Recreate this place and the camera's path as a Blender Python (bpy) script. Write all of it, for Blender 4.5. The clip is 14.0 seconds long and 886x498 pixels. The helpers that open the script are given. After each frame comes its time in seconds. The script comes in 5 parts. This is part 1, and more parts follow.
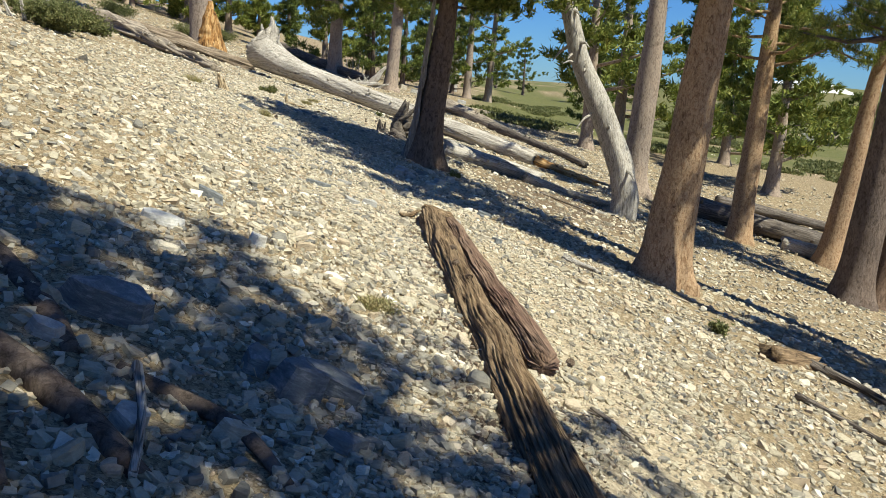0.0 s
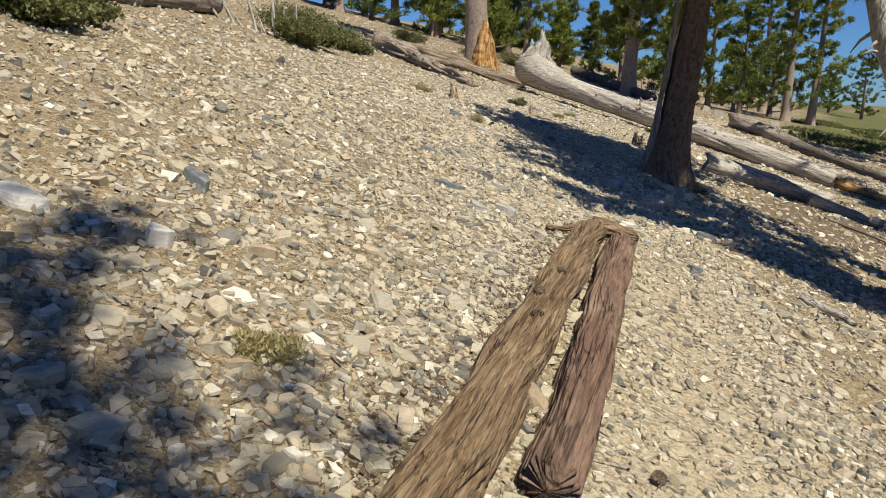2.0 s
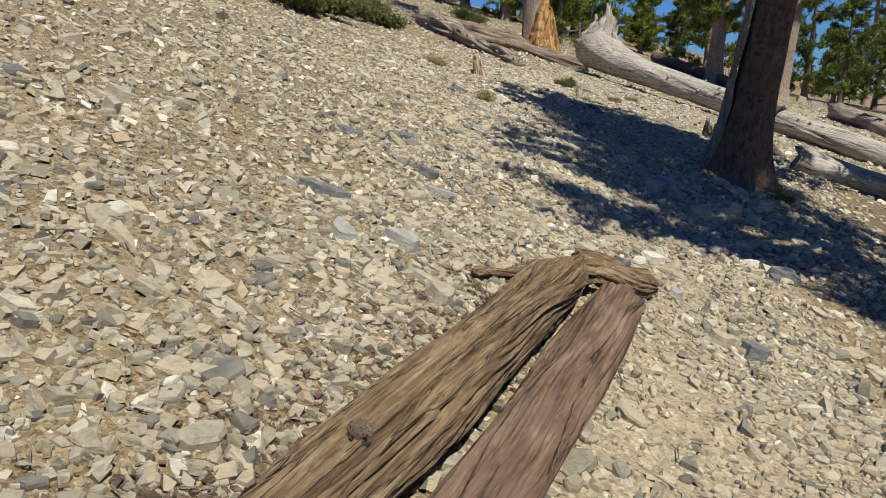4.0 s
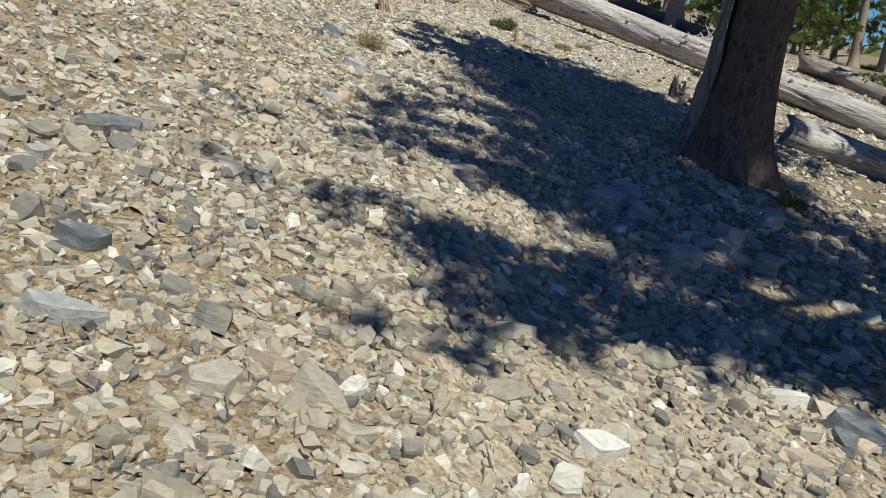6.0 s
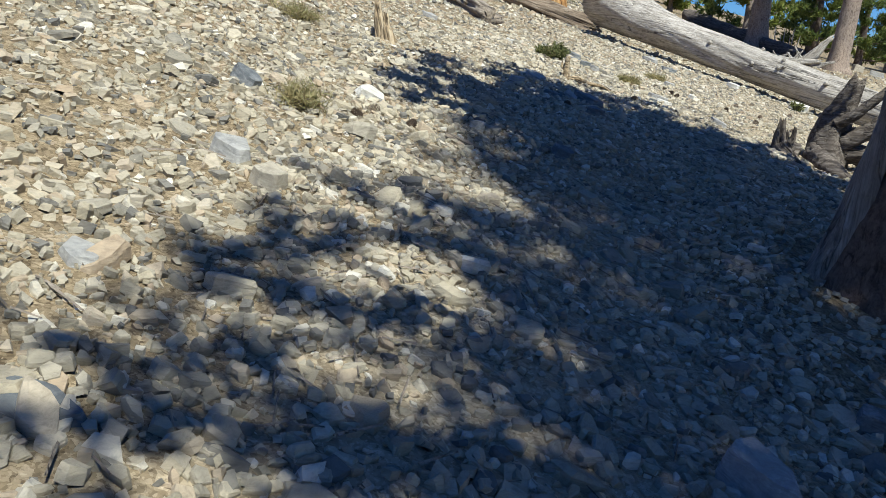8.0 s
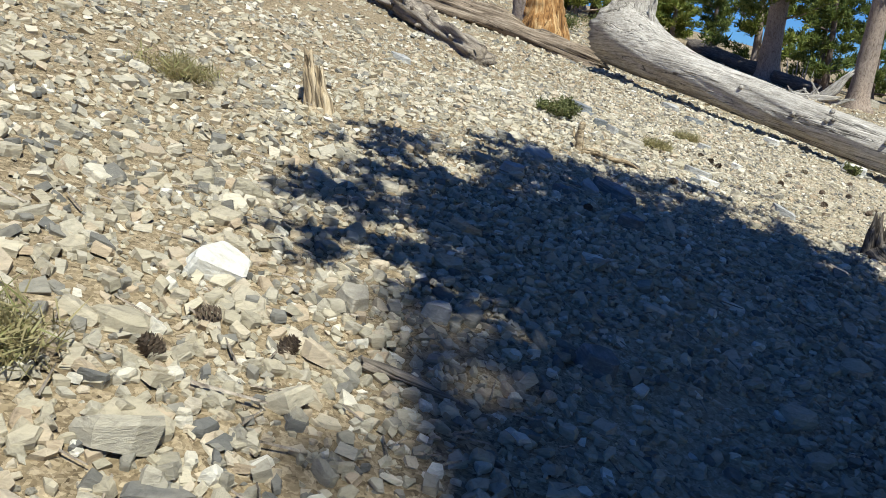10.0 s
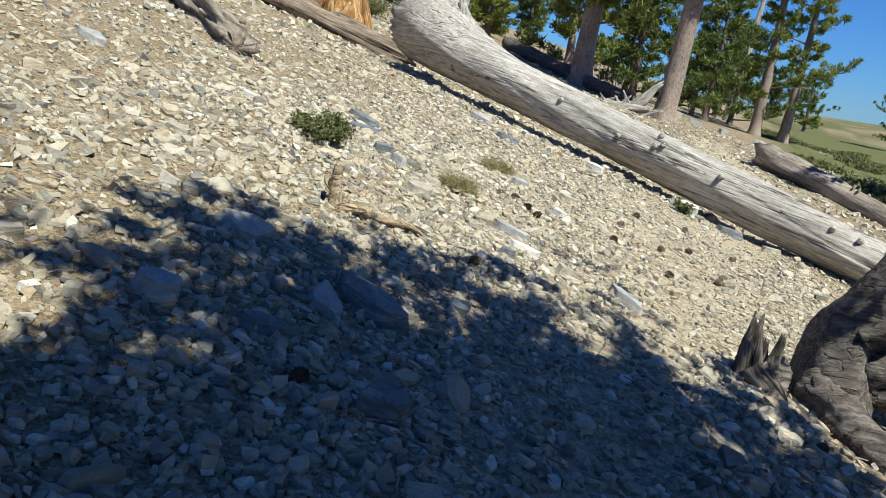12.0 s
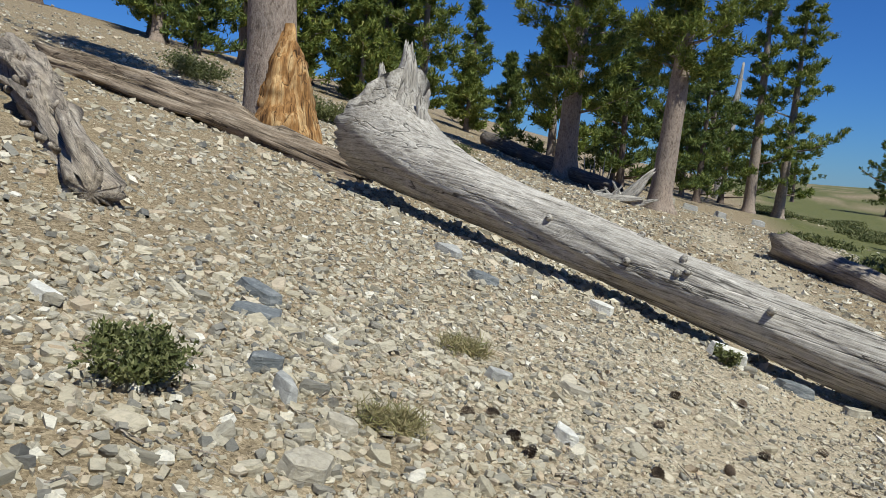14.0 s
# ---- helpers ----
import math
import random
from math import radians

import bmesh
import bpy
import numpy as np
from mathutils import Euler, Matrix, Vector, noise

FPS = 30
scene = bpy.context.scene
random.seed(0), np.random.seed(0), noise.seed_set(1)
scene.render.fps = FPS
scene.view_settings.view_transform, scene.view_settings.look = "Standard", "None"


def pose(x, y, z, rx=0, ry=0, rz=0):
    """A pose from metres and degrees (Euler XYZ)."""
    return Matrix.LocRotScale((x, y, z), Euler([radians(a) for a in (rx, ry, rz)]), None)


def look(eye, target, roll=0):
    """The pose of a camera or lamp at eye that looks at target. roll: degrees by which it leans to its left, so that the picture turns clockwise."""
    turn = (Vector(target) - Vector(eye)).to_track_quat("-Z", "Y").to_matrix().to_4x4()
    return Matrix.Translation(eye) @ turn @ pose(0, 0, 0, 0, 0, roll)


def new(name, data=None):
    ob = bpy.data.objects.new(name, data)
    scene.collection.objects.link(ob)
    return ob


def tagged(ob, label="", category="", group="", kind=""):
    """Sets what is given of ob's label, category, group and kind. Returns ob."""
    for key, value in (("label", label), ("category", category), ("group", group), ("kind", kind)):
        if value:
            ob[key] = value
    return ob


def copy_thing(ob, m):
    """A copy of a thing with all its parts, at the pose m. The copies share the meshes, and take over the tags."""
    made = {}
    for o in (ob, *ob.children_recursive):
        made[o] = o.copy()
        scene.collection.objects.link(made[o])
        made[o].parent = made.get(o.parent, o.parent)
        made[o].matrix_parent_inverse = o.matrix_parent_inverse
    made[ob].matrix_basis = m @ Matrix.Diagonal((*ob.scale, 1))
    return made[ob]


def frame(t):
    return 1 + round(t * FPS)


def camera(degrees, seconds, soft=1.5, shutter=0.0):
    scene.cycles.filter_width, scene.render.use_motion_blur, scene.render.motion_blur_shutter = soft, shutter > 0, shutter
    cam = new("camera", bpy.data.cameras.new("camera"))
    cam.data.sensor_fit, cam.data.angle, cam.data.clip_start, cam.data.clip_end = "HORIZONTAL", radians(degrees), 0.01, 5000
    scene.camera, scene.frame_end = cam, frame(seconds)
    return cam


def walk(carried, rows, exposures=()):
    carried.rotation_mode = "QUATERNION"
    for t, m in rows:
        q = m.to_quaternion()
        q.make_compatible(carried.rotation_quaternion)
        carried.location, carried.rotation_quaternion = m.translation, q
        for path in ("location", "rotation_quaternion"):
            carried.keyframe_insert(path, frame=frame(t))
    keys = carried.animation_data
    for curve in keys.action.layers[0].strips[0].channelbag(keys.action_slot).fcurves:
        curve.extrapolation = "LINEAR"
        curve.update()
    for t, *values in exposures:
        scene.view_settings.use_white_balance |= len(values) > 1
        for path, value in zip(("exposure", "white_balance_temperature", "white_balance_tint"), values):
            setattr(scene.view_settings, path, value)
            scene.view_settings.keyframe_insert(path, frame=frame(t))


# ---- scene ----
cam = camera(56.7, 14.0, soft=0.5)
METRES, EYE, TILT, LEAN, TURN = 21.0, 1.45, -12.0, -3.5, 0.0
ROWS = [
    (0.0, 0.0, 0.0, 0.0, -0.0, 0.0, 0.0),
    (0.5, 0.0157, 0.0309, -0.0001, 5.38, 0.23, -0.19),
    (1.0, 0.0314, 0.0607, 0.0006, 11.49, 0.42, -0.03),
    (1.5, 0.0499, 0.086, -0.0006, 18.84, 0.2, -2.59),
    (2.0, 0.0613, 0.1191, -0.0017, 21.49, 1.57, -3.02),
    (4.5, 0.048, 0.3185, 0.0296, 27.71, -0.17, -4.83),
    (5.0, 0.0382, 0.3544, 0.038, 26.29, -1.76, -4.89),
    (5.5, 0.0303, 0.3917, 0.0467, 22.98, -2.36, -6.91),
    (6.0, 0.0173, 0.4282, 0.0567, 23.88, -3.16, -5.49),
    (6.5, 0.0127, 0.4652, 0.0655, 23.85, -0.87, -5.2),
    (7.0, 0.0014, 0.5005, 0.075, 26.42, -2.37, -3.79),
    (7.5, -0.0073, 0.5369, 0.0838, 23.41, -0.47, -7.15),
    (8.0, -0.0227, 0.5665, 0.0953, 28.55, -2.46, -6.03),
    (10.5, -0.0847, 0.7113, 0.1462, 27.7, 0.44, -7.27),
    (11.0, -0.0907, 0.7438, 0.1548, 21.19, 3.9, -7.47),
    (11.5, -0.0987, 0.7733, 0.1628, 20.83, 2.31, -5.76),
    (12.0, -0.1055, 0.8023, 0.1723, 15.31, -0.36, -8.15),
    (12.5, -0.1099, 0.8305, 0.1842, 15.96, -1.29, -6.48),
    (13.0, -0.1185, 0.861, 0.1937, 16.47, 1.58, -5.0),
    (13.5, -0.119, 0.8937, 0.2015, 12.47, 2.57, -5.13),
    (14.0, -0.1264, 0.9227, 0.2132, 15.11, 6.07, -3.98),
]
walk(cam, [(t, pose(0, 0, EYE, TILT, LEAN, TURN) @ pose(METRES * x, METRES * y, METRES * z, 90 + pitch, roll, yaw)) for t, x, y, z, yaw, pitch, roll in ROWS],
     exposures=[(0.0, 0.70, 6550, 1), (2.0, 0.34, 6750, 7), (5.0, 0.14, 6200, 6), (7.0, 0.38, 5850, 4), (12.0, 0.58, 5950, 3), (14.0, 0.17, 5850, 4)])

# ---- world, sun, exposure ----
SUN_EL, SUN_DIR = radians(57.0), Vector((0.80, -0.60, 0.0))
world = bpy.data.worlds.new("mountain_sky")
scene.world = world
world.use_nodes = True
wn = world.node_tree
sky = wn.nodes.new("ShaderNodeTexSky")
sky.sky_type, sky.sun_disc = 'NISHITA', False
sky.sun_elevation, sky.sun_rotation = SUN_EL, math.atan2(SUN_DIR.x, SUN_DIR.y)
sky.altitude, sky.air_density, sky.dust_density, sky.ozone_density = 2000, 1.25, 0.0, 5.0
deep = wn.nodes.new("ShaderNodeMix")  # the deep blue of thin mountain air
deep.data_type, deep.blend_type = 'RGBA', 'MULTIPLY'
deep.inputs[0].default_value, deep.inputs[7].default_value = 1.0, (0.48, 0.82, 1.42, 1)
wn.links.new(sky.outputs[0], deep.inputs[6])
wn.links.new(deep.outputs[2], wn.nodes["Background"].inputs[0])
wn.nodes["Background"].inputs[1].default_value = 0.05
sun_data = bpy.data.lights.new("sun", 'SUN')
sun_data.energy, sun_data.angle, sun_data.color = 5.0, radians(0.55), (1.0, 0.925, 0.79)
sun = new("sun", sun_data)
toward = Vector((SUN_DIR.x * math.cos(SUN_EL), SUN_DIR.y * math.cos(SUN_EL), math.sin(SUN_EL)))
sun.matrix_world = look(toward * 60, (0, 0, 0))

# ---- materials ----
def nodes_of(name):
    m = bpy.data.materials.new(name)
    m.use_nodes = True
    nt = m.node_tree
    return m, nt, nt.nodes["Principled BSDF"]


def add(nt, kind, **inputs):
    n = nt.nodes.new(kind)
    for k, v in inputs.items():
        n.inputs[k.replace("_", " ")].default_value = v
    return n


def ramp(nt, source, stops):
    r = nt.nodes.new("ShaderNodeValToRGB")
    while len(r.color_ramp.elements) < len(stops):
        r.color_ramp.elements.new(0.5)
    for e, (p, c) in zip(r.color_ramp.elements, stops):
        e.position, e.color = p, (*c, 1) if len(c) == 3 else c
    nt.links.new(source, r.inputs[0])
    return r.outputs[0]


def mixed(nt, fac, a, b, how='MIX'):
    m = nt.nodes.new("ShaderNodeMix")
    m.data_type, m.blend_type = 'RGBA', how
    for sock, v in ((m.inputs[0], fac), (m.inputs[6], a), (m.inputs[7], b)):
        if isinstance(v, (int, float)):
            sock.default_value = v
        elif isinstance(v, tuple):
            sock.default_value = (*v, 1)
        else:
            nt.links.new(v, sock)
    return m.outputs[2]


def coords(nt, scale=(1, 1, 1), which="Object"):
    c, mp = nt.nodes.new("ShaderNodeTexCoord"), nt.nodes.new("ShaderNodeMapping")
    mp.inputs["Scale"].default_value = scale
    nt.links.new(c.outputs[which], mp.inputs[0])
    return mp.outputs[0]


def noise_of(nt, vec, scale, detail=4, rough=0.6, distort=0.0):
    n = add(nt, "ShaderNodeTexNoise", Scale=scale, Detail=detail, Roughness=rough, Distortion=distort)
    nt.links.new(vec, n.inputs["Vector"])
    return n.outputs["Fac"]


def bumped(nt, bsdf, height, strength, distance, chain=None):
    b = add(nt, "ShaderNodeBump", Strength=strength, Distance=distance)
    nt.links.new(height, b.inputs["Height"])
    if chain:
        nt.links.new(chain, b.inputs["Normal"])
    nt.links.new(b.outputs[0], bsdf.inputs["Normal"])
    return b.outputs[0]


def dirt_material():
    m, nt, p = nodes_of("scree_soil")
    v = coords(nt)
    big = noise_of(nt, v, 0.55, 4)
    fine = noise_of(nt, v, 22, 6, 0.7)
    base = ramp(nt, big, [(0.3, (0.30, 0.245, 0.17)), (0.55, (0.38, 0.315, 0.215)), (0.75, (0.34, 0.26, 0.18))])
    base = mixed(nt, ramp(nt, fine, [(0.35, (0, 0, 0)), (0.7, (1, 1, 1))]), base, (0.43, 0.375, 0.28))
    warp = add(nt, "ShaderNodeTexNoise", Scale=30.0, Detail=4.0)
    nt.links.new(v, warp.inputs["Vector"])
    bent = mixed(nt, 0.035, v, warp.outputs["Color"], 'ADD')
    vor, crumb = add(nt, "ShaderNodeTexVoronoi", Scale=42.0, Randomness=1.0), add(nt, "ShaderNodeTexVoronoi", Scale=110.0, Randomness=1.0)
    nt.links.new(bent, vor.inputs["Vector"])
    nt.links.new(bent, crumb.inputs["Vector"])
    tones = [(0.15, (0.07, 0.058, 0.042)), (0.35, (0.26, 0.22, 0.16)), (0.65, (0.46, 0.41, 0.31)), (0.9, (0.74, 0.68, 0.56))]
    peb = mixed(nt, 0.5, ramp(nt, vor.outputs["Color"], tones), ramp(nt, crumb.outputs["Color"], tones))
    at = nt.nodes.new("ShaderNodeAttribute")
    at.attribute_name = "bare"
    cover = ramp(nt, at.outputs["Fac"], [(0.0, (0.9, 0.9, 0.9)), (1.0, (0.55, 0.55, 0.55))])
    col = mixed(nt, cover, base, peb)
    # off the trail: browner soil, also darkened for the shade between chips
    soil_and_gap_shade = ramp(nt, at.outputs["Fac"], [(0.0, (0.66, 0.59, 0.49)), (0.55, (0.98, 0.95, 0.90))])
    col = mixed(nt, 1.0, col, soil_and_gap_shade, 'MULTIPLY')
    # low green mats and dry litter far off
    gr = nt.nodes.new("ShaderNodeAttribute")
    gr.attribute_name = "green"
    gcol = ramp(nt, noise_of(nt, v, 1.6, 6, 0.7), [(0.3, (0.075, 0.085, 0.03)), (0.6, (0.13, 0.13, 0.05)), (0.8, (0.2, 0.18, 0.09))])
    col = mixed(nt, gr.outputs["Fac"], col, gcol)
    lit = nt.nodes.new("ShaderNodeAttribute")
    lit.attribute_name = "litter"
    lcol = ramp(nt, noise_of(nt, v, 30, 5, 0.75), [(0.3, (0.06, 0.045, 0.032)), (0.6, (0.17, 0.125, 0.085)), (0.8, (0.28, 0.22, 0.16))])
    col = mixed(nt, lit.outputs["Fac"], col, lcol)
    nt.links.new(col, p.inputs["Base Color"])
    p.inputs["Roughness"].default_value = 0.95
    p.inputs["Specular IOR Level"].default_value = 0.15
    b1 = bumped(nt, p, vor.outputs["Color"], 0.5, 0.012)
    b1 = bumped(nt, p, crumb.outputs["Color"], 0.5, 0.006, b1)
    bumped(nt, p, fine, 0.7, 0.02, b1)
    return m


def stone_material(name, per_object=False):
    m, nt, p = nodes_of(name)
    v = coords(nt)
    if per_object:
        r = nt.nodes.new("ShaderNodeObjectInfo").outputs["Random"]
    else:
        r = nt.nodes.new("ShaderNodeNewGeometry").outputs["Random Per Island"]
    base = ramp(nt, r, [(0.0, (0.15, 0.148, 0.14)), (0.09, (0.26, 0.245, 0.21)), (0.22, (0.39, 0.35, 0.26)), (0.42, (0.50, 0.44, 0.325)), (0.56, (0.42, 0.385, 0.31)),
                        (0.70, (0.57, 0.51, 0.385)), (0.82, (0.46, 0.36, 0.25)), (0.93, (0.62, 0.565, 0.45)), (1.0, (0.78, 0.74, 0.645))])
    grain = noise_of(nt, coords(nt, (1, 1, 3.0)), 26, 8, 0.75, 0.5)
    col = mixed(nt, 0.55, base, ramp(nt, grain, [(0.3, (0.30, 0.29, 0.28)), (0.5, (0.9, 0.9, 0.88)), (0.7, (1.3, 1.27, 1.2))]), 'MULTIPLY')
    dust = ramp(nt, noise_of(nt, v, 5, 4), [(0.5, (0, 0, 0)), (0.75, (0.6, 0.6, 0.6))])
    col = mixed(nt, dust, col, (0.46, 0.41, 0.315))
    nt.links.new(col, p.inputs["Base Color"])
    p.inputs["Roughness"].default_value = 0.82
    p.inputs["Specular IOR Level"].default_value = 0.25
    bumped(nt, p, grain, 0.7, 0.02)
    return m


def rock_material(name, dark, mid, light, band=9.0):
    m, nt, p = nodes_of(name)
    v = coords(nt, (1, 1, 4))
    g = noise_of(nt, v, band, 8, 0.72, 0.8)
    s = noise_of(nt, coords(nt), 45, 4, 0.7)
    col = ramp(nt, g, [(0.28, dark), (0.5, mid), (0.68, light)])
    col = mixed(nt, 0.4, col, ramp(nt, s, [(0.3, (0.5, 0.5, 0.5)), (0.65, (1.15, 1.12, 1.05))]), 'MULTIPLY')
    nt.links.new(col, p.inputs["Base Color"])
    p.inputs["Roughness"].default_value = 0.72
    b = bumped(nt, p, g, 0.7, 0.02)
    bumped(nt, p, s, 0.5, 0.006, b)
    return m


def twisted(nt, scale, twist):
    """The object's own coordinates, turned about its x as x grows, so that the grain winds round a trunk."""
    if not twist:
        return coords(nt, scale)
    c, sep, mul = nt.nodes.new("ShaderNodeTexCoord"), nt.nodes.new("ShaderNodeSeparateXYZ"), nt.nodes.new("ShaderNodeMath")
    mul.operation, mul.inputs[1].default_value = 'MULTIPLY', twist
    rot, mp = nt.nodes.new("ShaderNodeVectorRotate"), nt.nodes.new("ShaderNodeMapping")
    rot.rotation_type, mp.inputs["Scale"].default_value = 'X_AXIS', scale
    nt.links.new(c.outputs["Object"], sep.inputs[0])
    nt.links.new(sep.outputs[0], mul.inputs[0])
    nt.links.new(c.outputs["Object"], rot.inputs["Vector"])
    nt.links.new(mul.outputs[0], rot.inputs["Angle"])
    nt.links.new(rot.outputs[0], mp.inputs[0])
    return mp.outputs[0]


def wood_material(name, dark, mid, light, stretch=0.5, scale=26.0, crack=0.75, stain=None, rough=0.85, twist=0.0, checks=0.33):
    """Weathered wood: the grain runs along the object's own x, with fine fibres and long drying cracks."""
    m, nt, p = nodes_of(name)
    g = noise_of(nt, twisted(nt, (stretch / 8, 1, 1), twist), scale, 6, 0.65, 0.6)
    fib = noise_of(nt, twisted(nt, (stretch / 16, 1, 1), twist), scale * 4.5, 4, 0.7, 0.3)
    big = noise_of(nt, coords(nt, (0.5, 1, 1)), 2.2, 4)
    spot = noise_of(nt, coords(nt, (0.6, 1, 1)), 14, 5, 0.7)
    col = ramp(nt, g, [(0.3, dark), (0.48, mid), (0.68, light)])
    if stain:
        col = mixed(nt, ramp(nt, big, [(0.48, (0, 0, 0)), (0.66, (0.85, 0.85, 0.85))]), col, stain)
    else:
        col = mixed(nt, 0.45, col, ramp(nt, big, [(0.35, (0.62, 0.6, 0.57)), (0.65, (1.15, 1.12, 1.08))]), 'MULTIPLY')
    col = mixed(nt, 0.55, col, ramp(nt, fib, [(0.34, (0.30, 0.29, 0.28)), (0.5, (0.95, 0.95, 0.95)), (0.66, (1.35, 1.33, 1.3))]), 'MULTIPLY')
    col = mixed(nt, 0.4, col, ramp(nt, spot, [(0.33, (0.55, 0.54, 0.53)), (0.6, (1.1, 1.1, 1.1))]), 'MULTIPLY')
    fis = noise_of(nt, twisted(nt, (stretch / 14, 1, 1), twist), scale * checks, 3, 0.5, 0.9)
    line = ramp(nt, fis, [(0.475, (1, 1, 1)), (0.497, (0, 0, 0)), (0.519, (1, 1, 1))])
    col = mixed(nt, ramp(nt, line, [(0.0, (crack, crack, crack)), (0.5, (0, 0, 0))]), col, tuple(c * 0.25 for c in dark))
    nt.links.new(col, p.inputs["Base Color"])
    p.inputs["Roughness"].default_value = rough
    p.inputs["Specular IOR Level"].default_value = 0.25
    b = bumped(nt, p, line, 0.6, 0.02)
    b = bumped(nt, p, fib, 0.6, 0.006, b)
    bumped(nt, p, g, 0.8, 0.015, b)
    return m


def bark_material(name, deep, mid, light, scale=9.0, tall=0.35, strength=0.6):
    """Scaly pine bark: small flakes, furrows that run up the trunk, and grey weathering."""
    m, nt, p = nodes_of(name)
    v = coords(nt, (1, 1, tall))
    warp = add(nt, "ShaderNodeTexNoise", Scale=9.0, Detail=5.0)
    nt.links.new(v, warp.inputs["Vector"])
    vv = mixed(nt, 0.16, v, warp.outputs["Color"], 'ADD')
    cell = add(nt, "ShaderNodeTexVoronoi", Scale=scale)
    nt.links.new(vv, cell.inputs["Vector"])
    furrow = noise_of(nt, coords(nt, (1, 1, 0.42)), scale * 0.6, 7, 0.75, 0.8)
    fine = noise_of(nt, coords(nt, (1, 1, 0.6)), 60, 6, 0.8)
    col = ramp(nt, cell.outputs["Color"], [(0.1, mid), (0.5, light), (0.9, tuple((a + b) / 2 for a, b in zip(mid, light)))])
    col = mixed(nt, ramp(nt, furrow, [(0.36, (0.85, 0.85, 0.85)), (0.52, (0, 0, 0))]), col, deep)
    col = mixed(nt, 0.7, col, ramp(nt, fine, [(0.28, (0.38, 0.36, 0.34)), (0.5, (0.9, 0.9, 0.9)), (0.72, (1.35, 1.3, 1.25))]), 'MULTIPLY')
    big = noise_of(nt, coords(nt, (1, 1, 0.4)), 1.6, 4)
    col = mixed(nt, 0.6, col, ramp(nt, big, [(0.35, (0.6, 0.62, 0.66)), (0.65, (1.15, 1.1, 1.05))]), 'MULTIPLY')
    nt.links.new(col, p.inputs["Base Color"])
    p.inputs["Roughness"].default_value = 0.92
    p.inputs["Specular IOR Level"].default_value = 0.15
    b = bumped(nt, p, furrow, strength, 0.03)
    b = bumped(nt, p, cell.outputs["Distance"], 0.35, 0.012, b)
    bumped(nt, p, fine, 0.6, 0.012, b)
    return m


def leaf_material(name, stops, through_light=0.3):
    m, nt, p = nodes_of(name)
    r = nt.nodes.new("ShaderNodeNewGeometry").outputs["Random Per Island"]
    big = noise_of(nt, coords(nt), 0.9, 3)
    col = ramp(nt, r, stops)
    col = mixed(nt, 0.5, col, ramp(nt, big, [(0.35, (0.65, 0.7, 0.6)), (0.65, (1.2, 1.15, 1.0))]), 'MULTIPLY')
    nt.links.new(col, p.inputs["Base Color"])
    p.inputs["Roughness"].default_value = 0.6
    p.inputs["Specular IOR Level"].default_value = 0.3
    tr = nt.nodes.new("ShaderNodeBsdfTranslucent")
    nt.links.new(col, tr.inputs[0])
    mx = nt.nodes.new("ShaderNodeMixShader")
    mx.inputs[0].default_value = through_light
    nt.links.new(p.outputs[0], mx.inputs[1])
    nt.links.new(tr.outputs[0], mx.inputs[2])
    nt.links.new(mx.outputs[0], nt.nodes["Material Output"].inputs[0])
    return m


SOIL = dirt_material()
SCREE = stone_material("slate_fragments")
STONE = stone_material("slate_stone", True)
QUARTZ = rock_material("white_quartz", (0.50, 0.47, 0.41), (0.66, 0.64, 0.58), (0.76, 0.75, 0.71), 9)
SLATE = rock_material("blue_grey_slate", (0.075, 0.085, 0.092), (0.155, 0.168, 0.175), (0.33, 0.335, 0.33))
TANROCK = rock_material("tan_slate", (0.27, 0.24, 0.19), (0.42, 0.38, 0.30), (0.56, 0.52, 0.43))
GREYROCK = rock_material("pale_grey_slate", (0.24, 0.24, 0.23), (0.37, 0.365, 0.345), (0.55, 0.54, 0.50))
SILVER = wood_material("silver_weathered_wood", (0.17, 0.155, 0.135), (0.44, 0.415, 0.375), (0.60, 0.575, 0.53), 0.4, 38, 0.95)
SPIRAL = wood_material("silver_spiral_grained_wood", (0.17, 0.152, 0.13), (0.45, 0.42, 0.375), (0.62, 0.59, 0.54), 0.35, 34, 1.0, None, 0.85, 0.32, 0.13)
FIBRE = wood_material("fibrous_brown_wood", (0.06, 0.038, 0.022), (0.215, 0.148, 0.09), (0.37, 0.28, 0.18), 0.6, 34, 0.9)
REDWOOD = wood_material("red_brown_smooth_wood", (0.075, 0.048, 0.036), (0.185, 0.122, 0.088), (0.29, 0.205, 0.15), 0.8, 16, 0.8, (0.15, 0.088, 0.066))
GREYBROWN = wood_material("grey_brown_log_wood", (0.13, 0.11, 0.09), (0.31, 0.265, 0.215), (0.47, 0.42, 0.35), 0.5, 20)
DARKWOOD = wood_material("dark_weathered_wood", (0.05, 0.042, 0.036), (0.13, 0.11, 0.095), (0.26, 0.235, 0.21), 0.5, 24)
ORANGE = wood_material("orange_rotten_heartwood", (0.04, 0.018, 0.008), (0.32, 0.165, 0.055), (0.62, 0.44, 0.22), 1.2, 8, 0.95)
SPLITWOOD = wood_material("brown_split_wood", (0.05, 0.038, 0.028), (0.23, 0.18, 0.13), (0.42, 0.355, 0.275), 0.5, 18, 0.9)
TANWOOD = wood_material("tan_split_wood", (0.20, 0.14, 0.08), (0.42, 0.33, 0.21), (0.58, 0.49, 0.35), 0.5, 22)
BARK_WARM = bark_material("warm_pine_bark", (0.13, 0.07, 0.035), (0.35, 0.22, 0.13), (0.50, 0.365, 0.235), 34, 0.8, 0.8)
